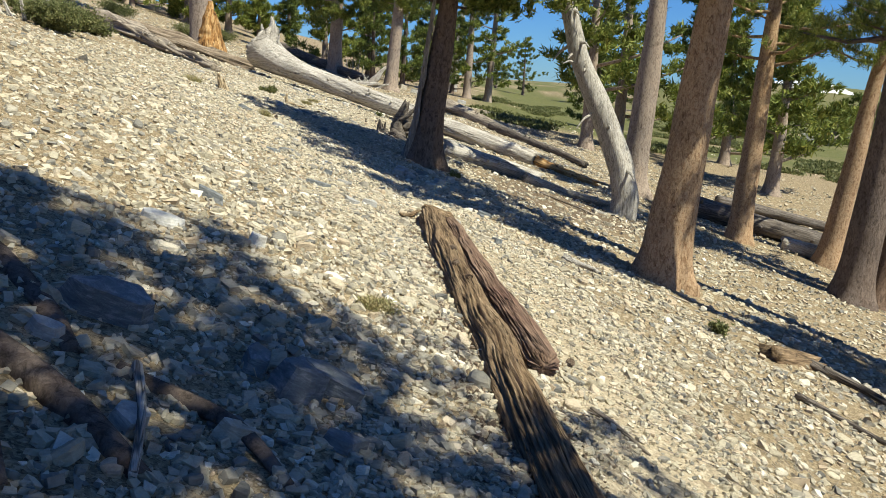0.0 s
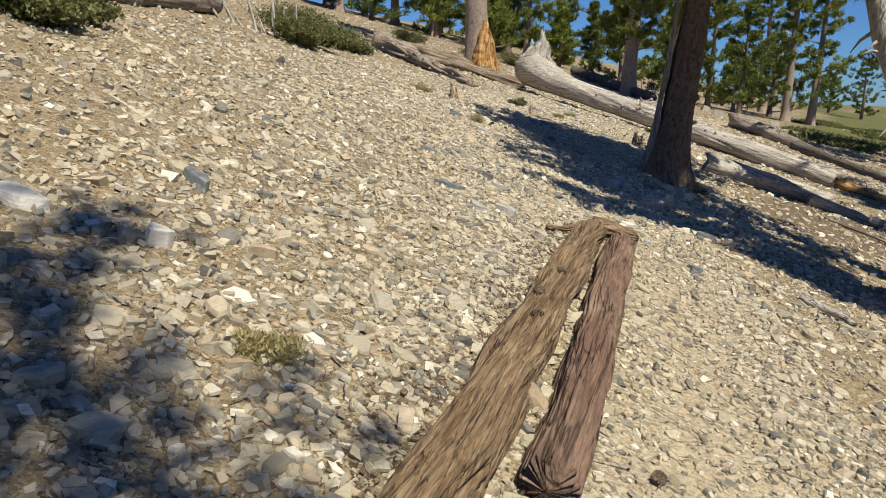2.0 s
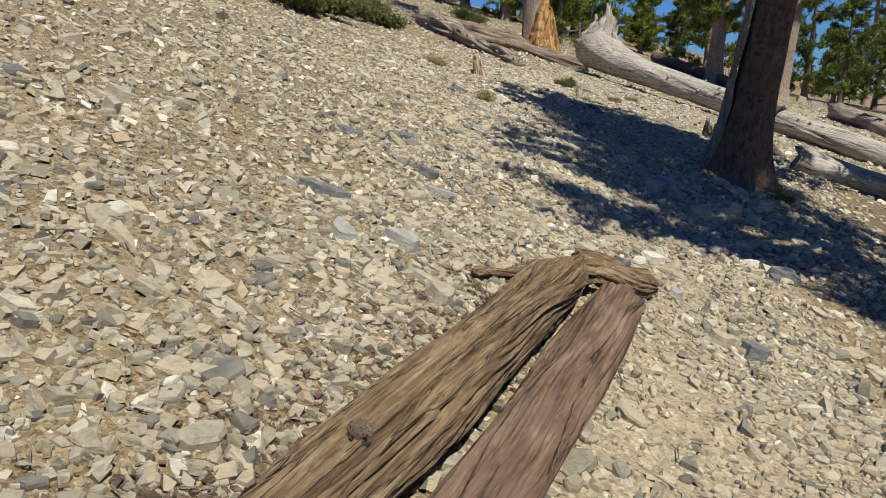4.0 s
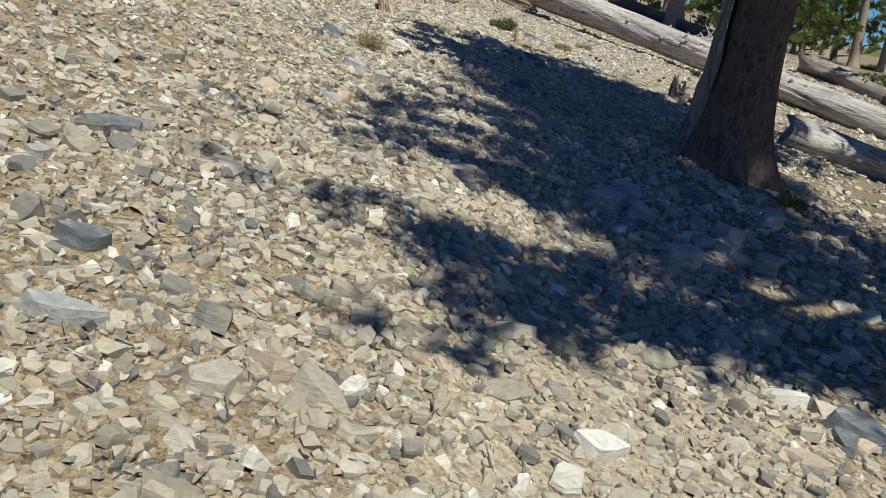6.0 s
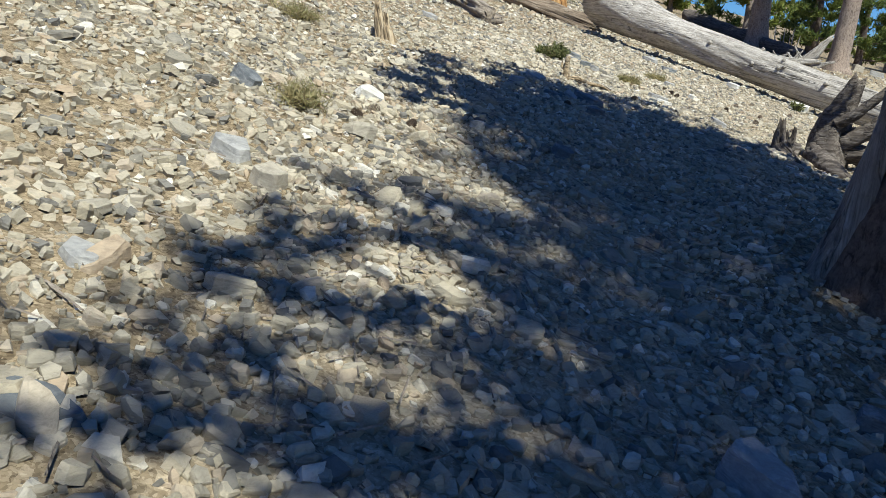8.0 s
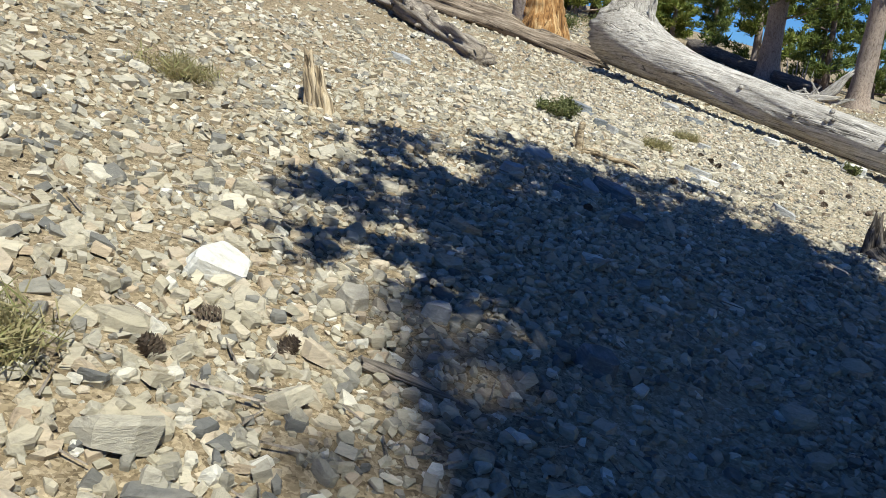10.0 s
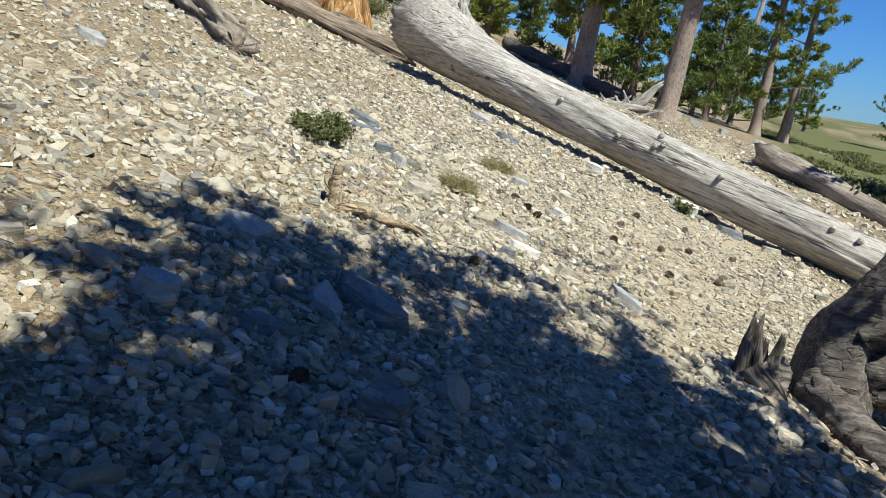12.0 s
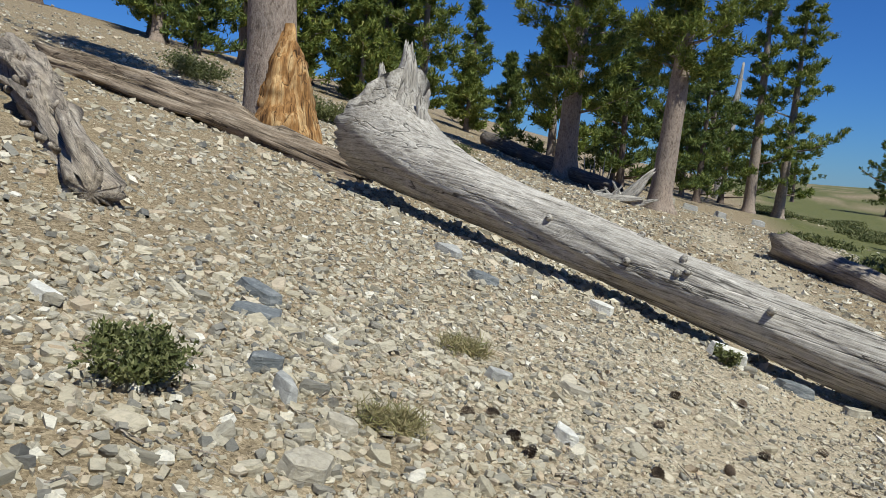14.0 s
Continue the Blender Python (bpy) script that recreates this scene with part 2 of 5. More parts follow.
BARK_GREY = bark_material("grey_pine_bark", (0.12, 0.09, 0.07), (0.30, 0.235, 0.19), (0.41, 0.345, 0.29), 30, 0.6)
BARK_BROWN = bark_material("brown_pine_bark", (0.06, 0.04, 0.028), (0.165, 0.115, 0.082), (0.245, 0.175, 0.13), 26, 0.7)
BARK_DARK = bark_material("dark_pine_bark", (0.05, 0.038, 0.03), (0.13, 0.098, 0.08), (0.20, 0.16, 0.135), 30, 0.45)
NEEDLE = leaf_material("pine_needles", [(0.0, (0.07, 0.10, 0.02)), (0.5, (0.17, 0.21, 0.045)), (0.85, (0.27, 0.30, 0.07)), (1.0, (0.33, 0.30, 0.09))])
NEEDLE_BLUE = leaf_material("dark_fir_needles", [(0.0, (0.055, 0.085, 0.024)), (0.6, (0.135, 0.175, 0.045)), (1.0, (0.23, 0.26, 0.07))])
SHRUBLEAF = leaf_material("shrub_leaves", [(0.0, (0.07, 0.085, 0.028)), (0.5, (0.15, 0.165, 0.06)), (1.0, (0.27, 0.27, 0.13))])
DRYGRASS = leaf_material("dry_grass", [(0.0, (0.26, 0.22, 0.11)), (0.6, (0.42, 0.36, 0.20)), (1.0, (0.28, 0.29, 0.12))])
CONE = rock_material("pine_cone_scales", (0.05, 0.035, 0.026), (0.16, 0.115, 0.08), (0.30, 0.23, 0.17), 30)
SNOW = rock_material("old_snow", (0.74, 0.76, 0.8), (0.82, 0.84, 0.87), (0.88, 0.89, 0.9), 2)

# ---- the lie of the land ----
TRAIL = [(0.2, -4.0), (0.9, 1.5), (1.35, 4.0), (1.05, 7.5), (0.25, 10.8), (-1.0, 14.0), (-2.0, 17.5), (-2.35, 21.0), (-1.7, 25.0), (-1.0, 29.5), (-0.8, 36.0), (-1.5, 46.0)]
LAND = (0.1219, -0.3845, 0.00085, -0.05698, 0.001282, 0.00811, -0.0000685, 0.0000435)


RISE = 6.2


def soft_clip(v, lo, hi, s):
    """Follows v between lo and hi and bends smoothly to a constant outside."""
    return lo + s * (np.logaddexp(0, (v - lo) / s) - np.logaddexp(0, (v - hi) / s))


def height(x, y, rough=True):
    x, y = np.asarray(x, float), np.asarray(y, float)
    xc, yc = soft_clip(x, -13.0, 13.0, 1.5), soft_clip(y, -5.0, 38.0, 1.5)
    a, b, c, d, e, f, g, h = LAND
    z = a + b * xc + c * xc * xc + d * yc + e * yc * yc + f * xc * yc + g * xc * yc * yc + h * xc * xc * yc
    left, right = np.minimum(x - xc, 0), np.maximum(x - xc, 0)
    z = z + 17.0 * (1 - np.exp(0.29 * left / 17.0)) - 1.6 * (1 - np.exp(-right / 14.0))
    far = np.clip((np.hypot(x, y) - 70) / 200, 0, 1)
    far = far * far * (3 - 2 * far)
    z = z + far * np.where(x > 0, 2.4, 2.4 * np.exp(np.minimum(x, 0) / 30))
    z = z + RISE * np.exp(-(((x - 88) / 45) ** 2 + ((y - 205) / 45) ** 2))  # a bald rise far off
    if rough:
        near = np.exp(-np.maximum(np.hypot(x + 1, y - 14) - 22, 0) / 25)
        z = z + near * (0.030 * np.sin(1.9 * x + 0.7 * y + 1.3 * np.sin(0.9 * y)) * np.sin(1.3 * y - 0.8 * x + 0.4)
                        + 0.014 * np.sin(5.1 * x + 1.2 * np.sin(3.3 * y)) * np.sin(4.3 * y + 1.1 * np.sin(2.9 * x))
                        + 0.006 * np.sin(13.3 * x + 2 * np.sin(7 * y)) * np.sin(11.7 * y + 2 * np.sin(9 * x)))
        z = z + (1 - near) * 0.25 * np.sin(0.21 * x + 0.8 * np.sin(0.13 * y)) * np.sin(0.17 * y + 0.5)
    t = trail_distance(x, y)
    return z - 0.035 * np.exp(-(t / 0.45) ** 2)


def trail_distance(x, y):
    best = np.full(np.shape(x), 1e9)
    for (x0, y0), (x1, y1) in zip(TRAIL, TRAIL[1:]):
        dx, dy = x1 - x0, y1 - y0
        s = np.clip(((x - x0) * dx + (y - y0) * dy) / (dx * dx + dy * dy), 0, 1)
        best = np.minimum(best, np.hypot(x - x0 - s * dx, y - y0 - s * dy))
    return best


def gz(x, y):
    return float(height(x, y))


def slope_at(x, y):
    """The ground's normal, as arrays."""
    e = 0.15
    nx, ny = -(height(x + e, y) - height(x - e, y)) / (2 * e), -(height(x, y + e) - height(x, y - e)) / (2 * e)
    n = np.stack([nx, ny, np.ones_like(nx)], -1)
    return n / np.linalg.norm(n, axis=-1, keepdims=True)


def axis_steps(lo, hi, step, reach, grow=1.13):
    mid = list(np.arange(lo, hi + step / 2, step))
    out, s, v = [], step, hi
    while v < reach:
        s *= grow
        v += s
        out.append(v)
    back, s, v = [], step, lo
    while v > -reach:
        s *= grow
        v -= s
        back.append(v)
    return np.array(back[::-1] + mid + out)


def mesh_object(name, verts, faces, material, smooth=False, parent=None):
    me = bpy.data.meshes.new(name)
    me.from_pydata(verts if isinstance(verts, list) else verts.tolist(), [], faces if isinstance(faces, list) else faces.tolist())
    me.materials.append(material)
    if smooth:
        me.polygons.foreach_set("use_smooth", [True] * len(me.polygons))
    me.update()
    ob = new(name, me)
    if parent is not None:
        ob.parent = parent
    return ob


def build_ground():
    xs, ys = axis_steps(-9, 5, 0.14, 2600), axis_steps(0, 33, 0.14, 2600)
    X, Y = np.meshgrid(xs, ys)
    Z = height(X, Y)
    n, m = len(ys), len(xs)
    v = np.stack([X, Y, Z], -1).reshape(-1, 3)
    i = np.arange(n * m).reshape(n, m)
    f = np.stack([i[:-1, :-1], i[:-1, 1:], i[1:, 1:], i[1:, :-1]], -1).reshape(-1, 4)
    ob = mesh_object("ground", v, f, SOIL, True)
    x, y = v[:, 0], v[:, 1]
    wob = 0.5 * np.sin(0.9 * x + 1.7 * np.sin(0.6 * y)) + 0.5 * np.sin(0.7 * y + 1.3 * np.sin(1.1 * x))
    bare = np.exp(-(trail_distance(x, y) / (0.55 + 0.2 * wob)) ** 2)
    bare = np.maximum(bare, 0.8 * np.exp(-(((x + 2.2) / 1.6) ** 2 + ((y - 25.5) / 2.2) ** 2)))
    patch = np.sin(0.19 * x + 1.9 * np.sin(0.085 * y + 1)) * np.sin(0.11 * y + 1.4 * np.sin(0.13 * x)) + 0.35 * np.sin(0.6 * x) * np.sin(0.5 * y)
    green = np.clip((patch + 0.55) * 2.2, 0, 1) * np.clip((y - 42) / 8, 0, 1) * np.clip((x - (1.0 + 0.02 * (y - 40))) / 3, 0, 1)
    litter = np.clip(1.5 * np.exp(-(((x - 3.2) / 2.4) ** 2 + ((y - 18.0) / 2.6) ** 2)) + 0.35 * wob - 0.25, 0, 0.85) * (np.abs(x - 3.2) < 6) * (np.abs(y - 18) < 7)
    for key, val in (("bare", bare), ("green", green), ("litter", litter)):
        at = ob.data.attributes.new(key, 'FLOAT', 'POINT')
        at.data.foreach_set("value", val.astype(np.float32))
    return tagged(ob, "steep stony mountain slope of tan soil with a faint foot trail", "ground", kind="structure")


GROUND = build_ground()

# ---- building blocks ----
def part(name, bm, material, parent=None, label="", smooth=False):
    me = bpy.data.meshes.new(name)
    bm.to_mesh(me)
    bm.free()
    me.materials.append(material)
    if smooth:
        me.polygons.foreach_set("use_smooth", [True] * len(me.polygons))
    ob = new(name, me)
    if parent is not None:
        ob.parent = parent
    return tagged(ob, label)


def fnoise(p, s):
    return noise.noise(Vector(p) * s)


def tube(bm, centres, radii, sides, shape=None, cap=True, up=Vector((0, 0, 1))):
    """A closed tube along the centres; shape(i, angle) scales the radius of ring i."""
    rings = []
    n = len(centres)
    for i, c in enumerate(centres):
        a, b = centres[max(i - 1, 0)], centres[min(i + 1, n - 1)]
        t = (Vector(b) - Vector(a)).normalized()
        ref = up if abs(t.dot(up)) < 0.95 else Vector((1, 0, 0))
        u = ref.cross(t).normalized()
        w = t.cross(u)
        ring = []
        for k in range(sides):
            ang = 2 * math.pi * k / sides
            r = radii[i] * (shape(i, ang) if shape else 1)
            ring.append(bm.verts.new(Vector(c) + (u * math.cos(ang) + w * math.sin(ang)) * r))
        rings.append(ring)
    for r0, r1 in zip(rings, rings[1:]):
        for k in range(sides):
            bm.faces.new((r0[k], r0[(k + 1) % sides], r1[(k + 1) % sides], r1[k]))
    if cap:
        for ring, flip in ((rings[0], True), (rings[-1], False)):
            mid = bm.verts.new(sum((q.co for q in ring), Vector()) / sides)
            for k in range(sides):
                a, b = ring[k], ring[(k + 1) % sides]
                bm.faces.new((b, a, mid) if flip else (a, b, mid))
    return rings


def lie(p0, p1, lift0=0.0, lift1=0.0):
    """The pose of a thing whose own x runs from p0 to p1 over the ground, and its length."""
    a, b = Vector((*p0, gz(*p0) + lift0)), Vector((*p1, gz(*p1) + lift1))
    d = b - a
    x = d.normalized()
    yv = Vector((0, 0, 1)).cross(x).normalized()
    z = x.cross(yv)
    m = Matrix((x, yv, z)).transposed().to_4x4()
    m.translation = a
    return m, d.length


def log_thing(name, label, p0, p1, r0, r1, material, lift=(None, None), seed=0, sides=20, lump=0.16, groove=0.10, bend=0.0, ragged=0.25, flare=None, stubs=0, group="", twist=0.0, step=0.14):
    """A fallen trunk with grooves, lumps, ragged ends and the stubs of branches."""
    l0 = r0 * 0.75 if lift[0] is None else lift[0]
    l1 = r1 * 0.75 if lift[1] is None else lift[1]
    m, length = lie(p0, p1, l0, l1)
    rnd = random.Random(seed)
    n = min(max(14, int(length / step)), 110)
    bm = bmesh.new()
    cs, rs = [], []
    for i in range(n + 1):
        s = i / n
        cs.append(Vector((length * s, bend * math.sin(math.pi * s) + 0.05 * r0 * math.sin(7 * s + seed), bend * 0.25 * math.sin(5 * s + seed))))
        rs.append(r0 + (r1 - r0) * s)
    def shape(i, ang):
        x = length * i / n
        ang_, ang = ang, ang - twist * x
        q = (x * 0.55, math.cos(ang) * 1.6, math.sin(ang) * 1.6 + seed * 3.1)
        v = 1 + lump * fnoise(q, 1.3) + groove * (abs(fnoise((x * 0.28, math.cos(ang) * 5, math.sin(ang) * 5 + seed), 1.4)) * 2 - 0.6)
        if flare:
            v += flare(x, ang_)
        return v
    rings = tube(bm, cs, rs, sides, shape)
    for ring, sign in ((rings[0], -1), (rings[-1], 1)):
        for k, q in enumerate(ring):
            q.co.x += sign * ragged * max(r0, r1) * (rnd.random() * 1.6 + fnoise((math.cos(k), seed, k * 0.7), 1.0))
    for _ in range(stubs):
        s = rnd.uniform(0.15, 0.95)
        ang = rnd.uniform(0.1, math.pi - 0.1)
        c = Vector((length * s, 0, 0))
        out = Vector((rnd.uniform(-0.1, 0.5), math.cos(ang), math.sin(ang))).normalized()
        r = r0 + (r1 - r0) * s
        e = rnd.uniform(0.05, 0.30) * r
        a = c + out * r * 0.7
        tube(bm, [a, a + out * (r * 0.3 + e * 0.5), a + out * (r * 0.3 + e)], [r * 0.17, r * 0.13, r * 0.09], 7)
    ob = part(name, bm, material, None, "", True)
    ob.matrix_world = m
    return tagged(ob, label, "log", group)


def rock_thing(x, y, sx, sy, sz, material, label, turn=0.0, tip=(0.0, 0.0), seed=0, name="rock", sink=0.3, group=""):
    """One angular slab or boulder with bevelled, chipped edges."""
    rnd = random.Random(seed * 7 + 3)
    bm = bmesh.new()
    k = rnd.randint(5, 6)
    low, high = [], []
    for i in range(k):
        a = 2 * math.pi * (i + rnd.uniform(-0.28, 0.28)) / k
        r = rnd.uniform(0.68, 1.18)
        low.append(bm.verts.new((math.cos(a) * r, math.sin(a) * r, -1 + rnd.uniform(-0.1, 0.1))))
        q = rnd.uniform(0.72, 0.93)
        high.append(bm.verts.new((math.cos(a) * r * q, math.sin(a) * r * q, 1 + rnd.uniform(-0.28, 0.22))))
    bm.faces.new(low[::-1])
    bm.faces.new(high)
    for i in range(k):
        j = (i + 1) % k
        bm.faces.new((low[i], low[j], high[j], high[i]))
    bmesh.ops.bevel(bm, geom=bm.edges[:], offset=0.09, segments=1, profile=0.6, affect='EDGES')
    bmesh.ops.triangulate(bm, faces=bm.faces[:])
    bmesh.ops.subdivide_edges(bm, edges=bm.edges[:], cuts=1)
    for q in bm.verts:
        d = 0.045 * fnoise((q.co.x + seed, q.co.y, q.co.z * 2), 1.7) + 0.05 * fnoise((q.co.x, q.co.y + seed, q.co.z * 3), 4.5)
        q.co += q.co.normalized() * d
        q.co.x *= sx / 2
        q.co.y *= sy / 2
        q.co.z *= sz / 2
    ob = part(name, bm, material)
    nrm = Vector(slope_at(np.array([x]), np.array([y]))[0])
    tilt = Vector((0, 0, 1)).rotation_difference(nrm).to_matrix().to_4x4()
    ob.matrix_world = Matrix.Translation((x, y, gz(x, y) + sz * (0.5 - sink))) @ tilt @ pose(0, 0, 0, tip[0], tip[1], turn)
    return tagged(ob, label, "rock", group)


# ---- scree ----
def stones_mesh(name, x, y, size, material, sides=6, seed=1, flat=0.34, sink=0.25, tilt=0.28, worn=True):
    """Angular slate chips bedded in the soil; worn ones have a chipped rim round the lid."""
    g = np.random.default_rng(seed)
    n = len(x)
    ang = (np.arange(sides) + g.uniform(-0.33, 0.33, (n, sides))) * 2 * np.pi / sides
    rad = g.uniform(0.70, 1.14, (n, sides)) * 0.5
    el = g.uniform(0.45, 0.98, (n, 1))
    px, py = np.cos(ang) * rad, np.sin(ang) * rad * el
    hgt = g.uniform(0.5, 1.5, (n, 1)) * flat
    under = g.uniform(0.80, 1.0, (n, 1))
    slant = px * g.normal(0, 0.10, (n, 1)) + py * g.normal(0, 0.10, (n, 1))
    rings = [np.stack([px * under, py * under, -hgt * sink - 0.10 + 0 * px], -1)]
    if worn:
        rings.append(np.stack([px, py, hgt * (0.62 - 0.8 * sink) + slant + g.uniform(-0.03, 0.03, (n, sides))], -1))
        q = g.uniform(0.74, 0.92, (n, 1)) * g.uniform(0.94, 1.05, (n, sides))
    else:
        q = g.uniform(0.82, 1.0, (n, 1)) * g.uniform(0.93, 1.05, (n, sides))
    rings.append(np.stack([px * q, py * q, hgt * (1 - sink) + slant + g.uniform(-0.025, 0.025, (n, sides))], -1))
    m = len(rings)
    loc = np.concatenate(rings, 1) * size[:, None, None]
    nrm = slope_at(x, y) + g.normal(0, tilt, (n, 3)) * np.array([1, 1, 0.2])
    nrm /= np.linalg.norm(nrm, axis=1, keepdims=True)
    yaw = g.uniform(0, 2 * np.pi, n)
    ref = np.stack([np.cos(yaw), np.sin(yaw), 0 * yaw], -1)
    u = np.cross(ref, nrm)
    u /= np.linalg.norm(u, axis=1, keepdims=True)
    w = np.cross(nrm, u)
    base = np.stack([x, y, height(x, y)], -1)
    v = base[:, None] + loc[..., :1] * u[:, None] + loc[..., 1:2] * w[:, None] + loc[..., 2:] * nrm[:, None]
    v = v.reshape(-1, 3).astype(np.float32)
    o = (np.arange(n) * m * sides)[:, None]
    k = np.arange(sides)
    j = (k + 1) % sides
    quads = np.concatenate([np.stack([k, j, j + sides, k + sides], -1).reshape(-1) + r * sides for r in range(m - 1)])[None] + o
    lids = np.arange((m - 1) * sides, m * sides)[None] + o
    loops = np.concatenate([quads, lids], 1).reshape(-1)
    totals = np.tile(np.array([4] * (sides * (m - 1)) + [sides]), n)
    starts = np.concatenate([[0], np.cumsum(totals)[:-1]])
    me = bpy.data.meshes.new(name)
    me.vertices.add(len(v))
    me.vertices.foreach_set("co", v.ravel())
    me.loops.add(len(loops))
    me.loops.foreach_set("vertex_index", loops.astype(np.int32))
    me.polygons.add(len(totals))
    me.polygons.foreach_set("loop_start", starts.astype(np.int32))
    me.update(calc_edges=True)
    me.polygons.foreach_set("use_smooth", np.zeros(len(totals), bool))
    me.validate()
    me.materials.append(material)
    return new(name, me)


def scatter(count, box, keep, seed):
    g = np.random.default_rng(seed)
    x, y = g.uniform(box[0], box[1], count), g.uniform(box[2], box[3], count)
    ok = g.uniform(0, 1, count) < keep(x, y)
    return x[ok], y[ok], g


def smooth_soil(x, y):
    """Where the foot trail and the bare patch by the big log leave little but fine gravel, 0 to 1."""
    t = trail_distance(x, y)
    worn = np.where(y < 9.5, 0.72, 0.42) + 0.35 * np.clip((y - 20.5) / 2.5, 0, 1)
    return np.maximum(worn * np.exp(-(t / 0.5) ** 2), 0.8 * np.exp(-(((x + 2.0) / 1.5) ** 2 + ((y - 25.3) / 2.2) ** 2)))


def cover(x, y):
    """How much of the soil the chips hide, 0 to 1."""
    w = 0.5 + 0.5 * np.sin(1.1 * x + 1.4 * np.sin(0.8 * y)) * np.sin(0.9 * y + 1.2 * np.sin(0.7 * x))
    return np.clip(0.80 + 0.4 * w, 0, 1) * (1 - smooth_soil(x, y))


def bank(x, y):
    """The loose bank of larger stones on the lower edge of the trail, 0 to 1."""
    return np.maximum(np.exp(-(((x - 0.4) / 1.0) ** 2 + ((y - 14.2) / 2.3) ** 2)), np.exp(-(((x + 1.3) / 0.7) ** 2 + ((y - 20.4) / 1.5) ** 2)))


def foreground(x, y):
    """The stony rise above the trail at the end of the walk, 0 to 1."""
    return 0.9 * np.exp(-(((x + 4.3) / 1.5) ** 2 + ((y - 24.0) / 2.0) ** 2))


def upper_side(x, y, reach):
    """1 above the trail and up to reach metres below it, else 0."""
    line = np.array(TRAIL)
    return (x < np.interp(y, line[:, 1], line[:, 0]) + reach) * 1.0


def near_trail(x, y, reach):
    return np.exp(-np.maximum(trail_distance(x, y) - reach, 0) / (0.5 * reach))


def build_scree():
    x, y, g = scatter(120000, (-6, 3, 1.7, 26.5), lambda a, b: cover(a, b) * np.maximum(near_trail(a, b, 1.25), foreground(a, b)) * upper_side(a, b, 1.0), 31)
    s = 0.032 + 0.052 * g.random(len(x)) ** 1.9
    tagged(stones_mesh("stone_chips", x, y, s, SCREE, 5, 32, 0.26, -0.15, 0.36), "flat tan slate chips lying close together beside the trail", "stones", kind="stuff")
    x, y, g = scatter(104000, (-6, 3, 1.7, 28), lambda a, b: (0.3 + 0.7 * cover(a, b)) * np.maximum(near_trail(a, b, 1.35), foreground(a, b)) * upper_side(a, b, 0.9), 11)
    s = 0.020 + 0.028 * g.random(len(x)) ** 1.4
    tagged(stones_mesh("stone_chips", x, y, s, SCREE, 4, 12, 0.32, 0.0, 0.42, False), "small tan and grey slate chips on the slope", "stones", kind="stuff")
    x, y, g = scatter(128000, (-8.5, 5, 0.6, 30.5), lambda a, b: cover(a, b) * near_trail(a, b, 3.2) * (1 - 0.75 * near_trail(a, b, 0.9)) * upper_side(a, b, 3.0), 25)
    s = 0.036 + 0.062 * g.random(len(x)) ** 1.8
    tagged(stones_mesh("stone_chips", x, y, s, SCREE, 4, 26, 0.22, -0.10, 0.38, False), "palm-sized flat slate chips on the slope", "stones", kind="stuff")
    x, y, g = scatter(26000, (-10, 6, 0.6, 33), lambda a, b: (0.40 * cover(a, b) ** 1.5 + 0.8 * bank(a, b)) * near_trail(a, b, 3.4), 13)
    s = 0.075 + 0.11 * g.random(len(x)) ** 2.6
    tagged(stones_mesh("stone_chips", x, y, s, SCREE, 7, 14, 0.19, -0.10, 0.26), "larger flat slate fragments on the slope", "stones", kind="stuff")
    x, y, g = scatter(44000, (-5, 4, 1.5, 29), lambda a, b: (0.15 + 0.85 * smooth_soil(a, b)) * near_trail(a, b, 1.2), 15)
    s = 0.011 + 0.022 * g.random(len(x)) ** 1.5
    tagged(stones_mesh("gravel", x, y, s, SCREE, 4, 16, 0.5, 0.15, 0.35, False), "fine tan gravel on the trail", "gravel", kind="stuff")
    x, y, g = scatter(40000, (-13, 9, -3, 42), lambda a, b: cover(a, b) * (1 - 0.8 * near_trail(a, b, 1.9)) * np.exp(-np.maximum(trail_distance(a, b) - 6, 0) / 3), 19)
    s = 0.045 + 0.11 * g.random(len(x)) ** 2.0
    tagged(stones_mesh("stone_chips", x, y, s, SCREE, 4, 20, 0.20, 0.0, 0.38, False), "slate chips on the slope beside the trail", "stones", kind="stuff")
    x, y, g = scatter(20000, (-45, 30, -12, 90), lambda a, b: 0.75 * np.exp(-np.maximum(np.hypot(a + 2, b - 20) - 14, 0) / 16) * ((trail_distance(a, b) > 4) | (b > 31) | (b < 0.6)), 17)
    s = 0.07 + 0.20 * g.random(len(x)) ** 2.6
    tagged(stones_mesh("stone_chips", x, y, s, SCREE, 4, 18, 0.24, 0.15, 0.26, False), "slate rubble on the far slope", "stones", kind="stuff")
    x, y, g = scatter(32000, (-24, 4, 28, 58), lambda a, b: 0.95 * np.exp(-np.maximum(b - 40, 0) / 14) * (0.45 + 0.55 * cover(a, b)) * np.exp(-np.maximum(-a - 12, 0) / 8), 21)
    s = 0.05 + 0.17 * g.random(len(x)) ** 2.4
    tagged(stones_mesh("stone_chips", x, y, s, SCREE, 4, 22, 0.24, 0.15, 0.26, False), "grey slate rubble on the hillside behind the big log", "stones", kind="stuff")
    x, y, g = scatter(30000, (4, 22, 8, 36), lambda a, b: 0.9 * (0.5 + 0.5 * cover(a, b)) * np.exp(-np.maximum(a - 9, 0) / 9), 23)
    s = 0.04 + 0.12 * g.random(len(x)) ** 2.2
    tagged(stones_mesh("stone_chips", x, y, s, SCREE, 4, 24, 0.24, 0.15, 0.26, False), "pale slate chips under the lower pines", "stones", kind="stuff")


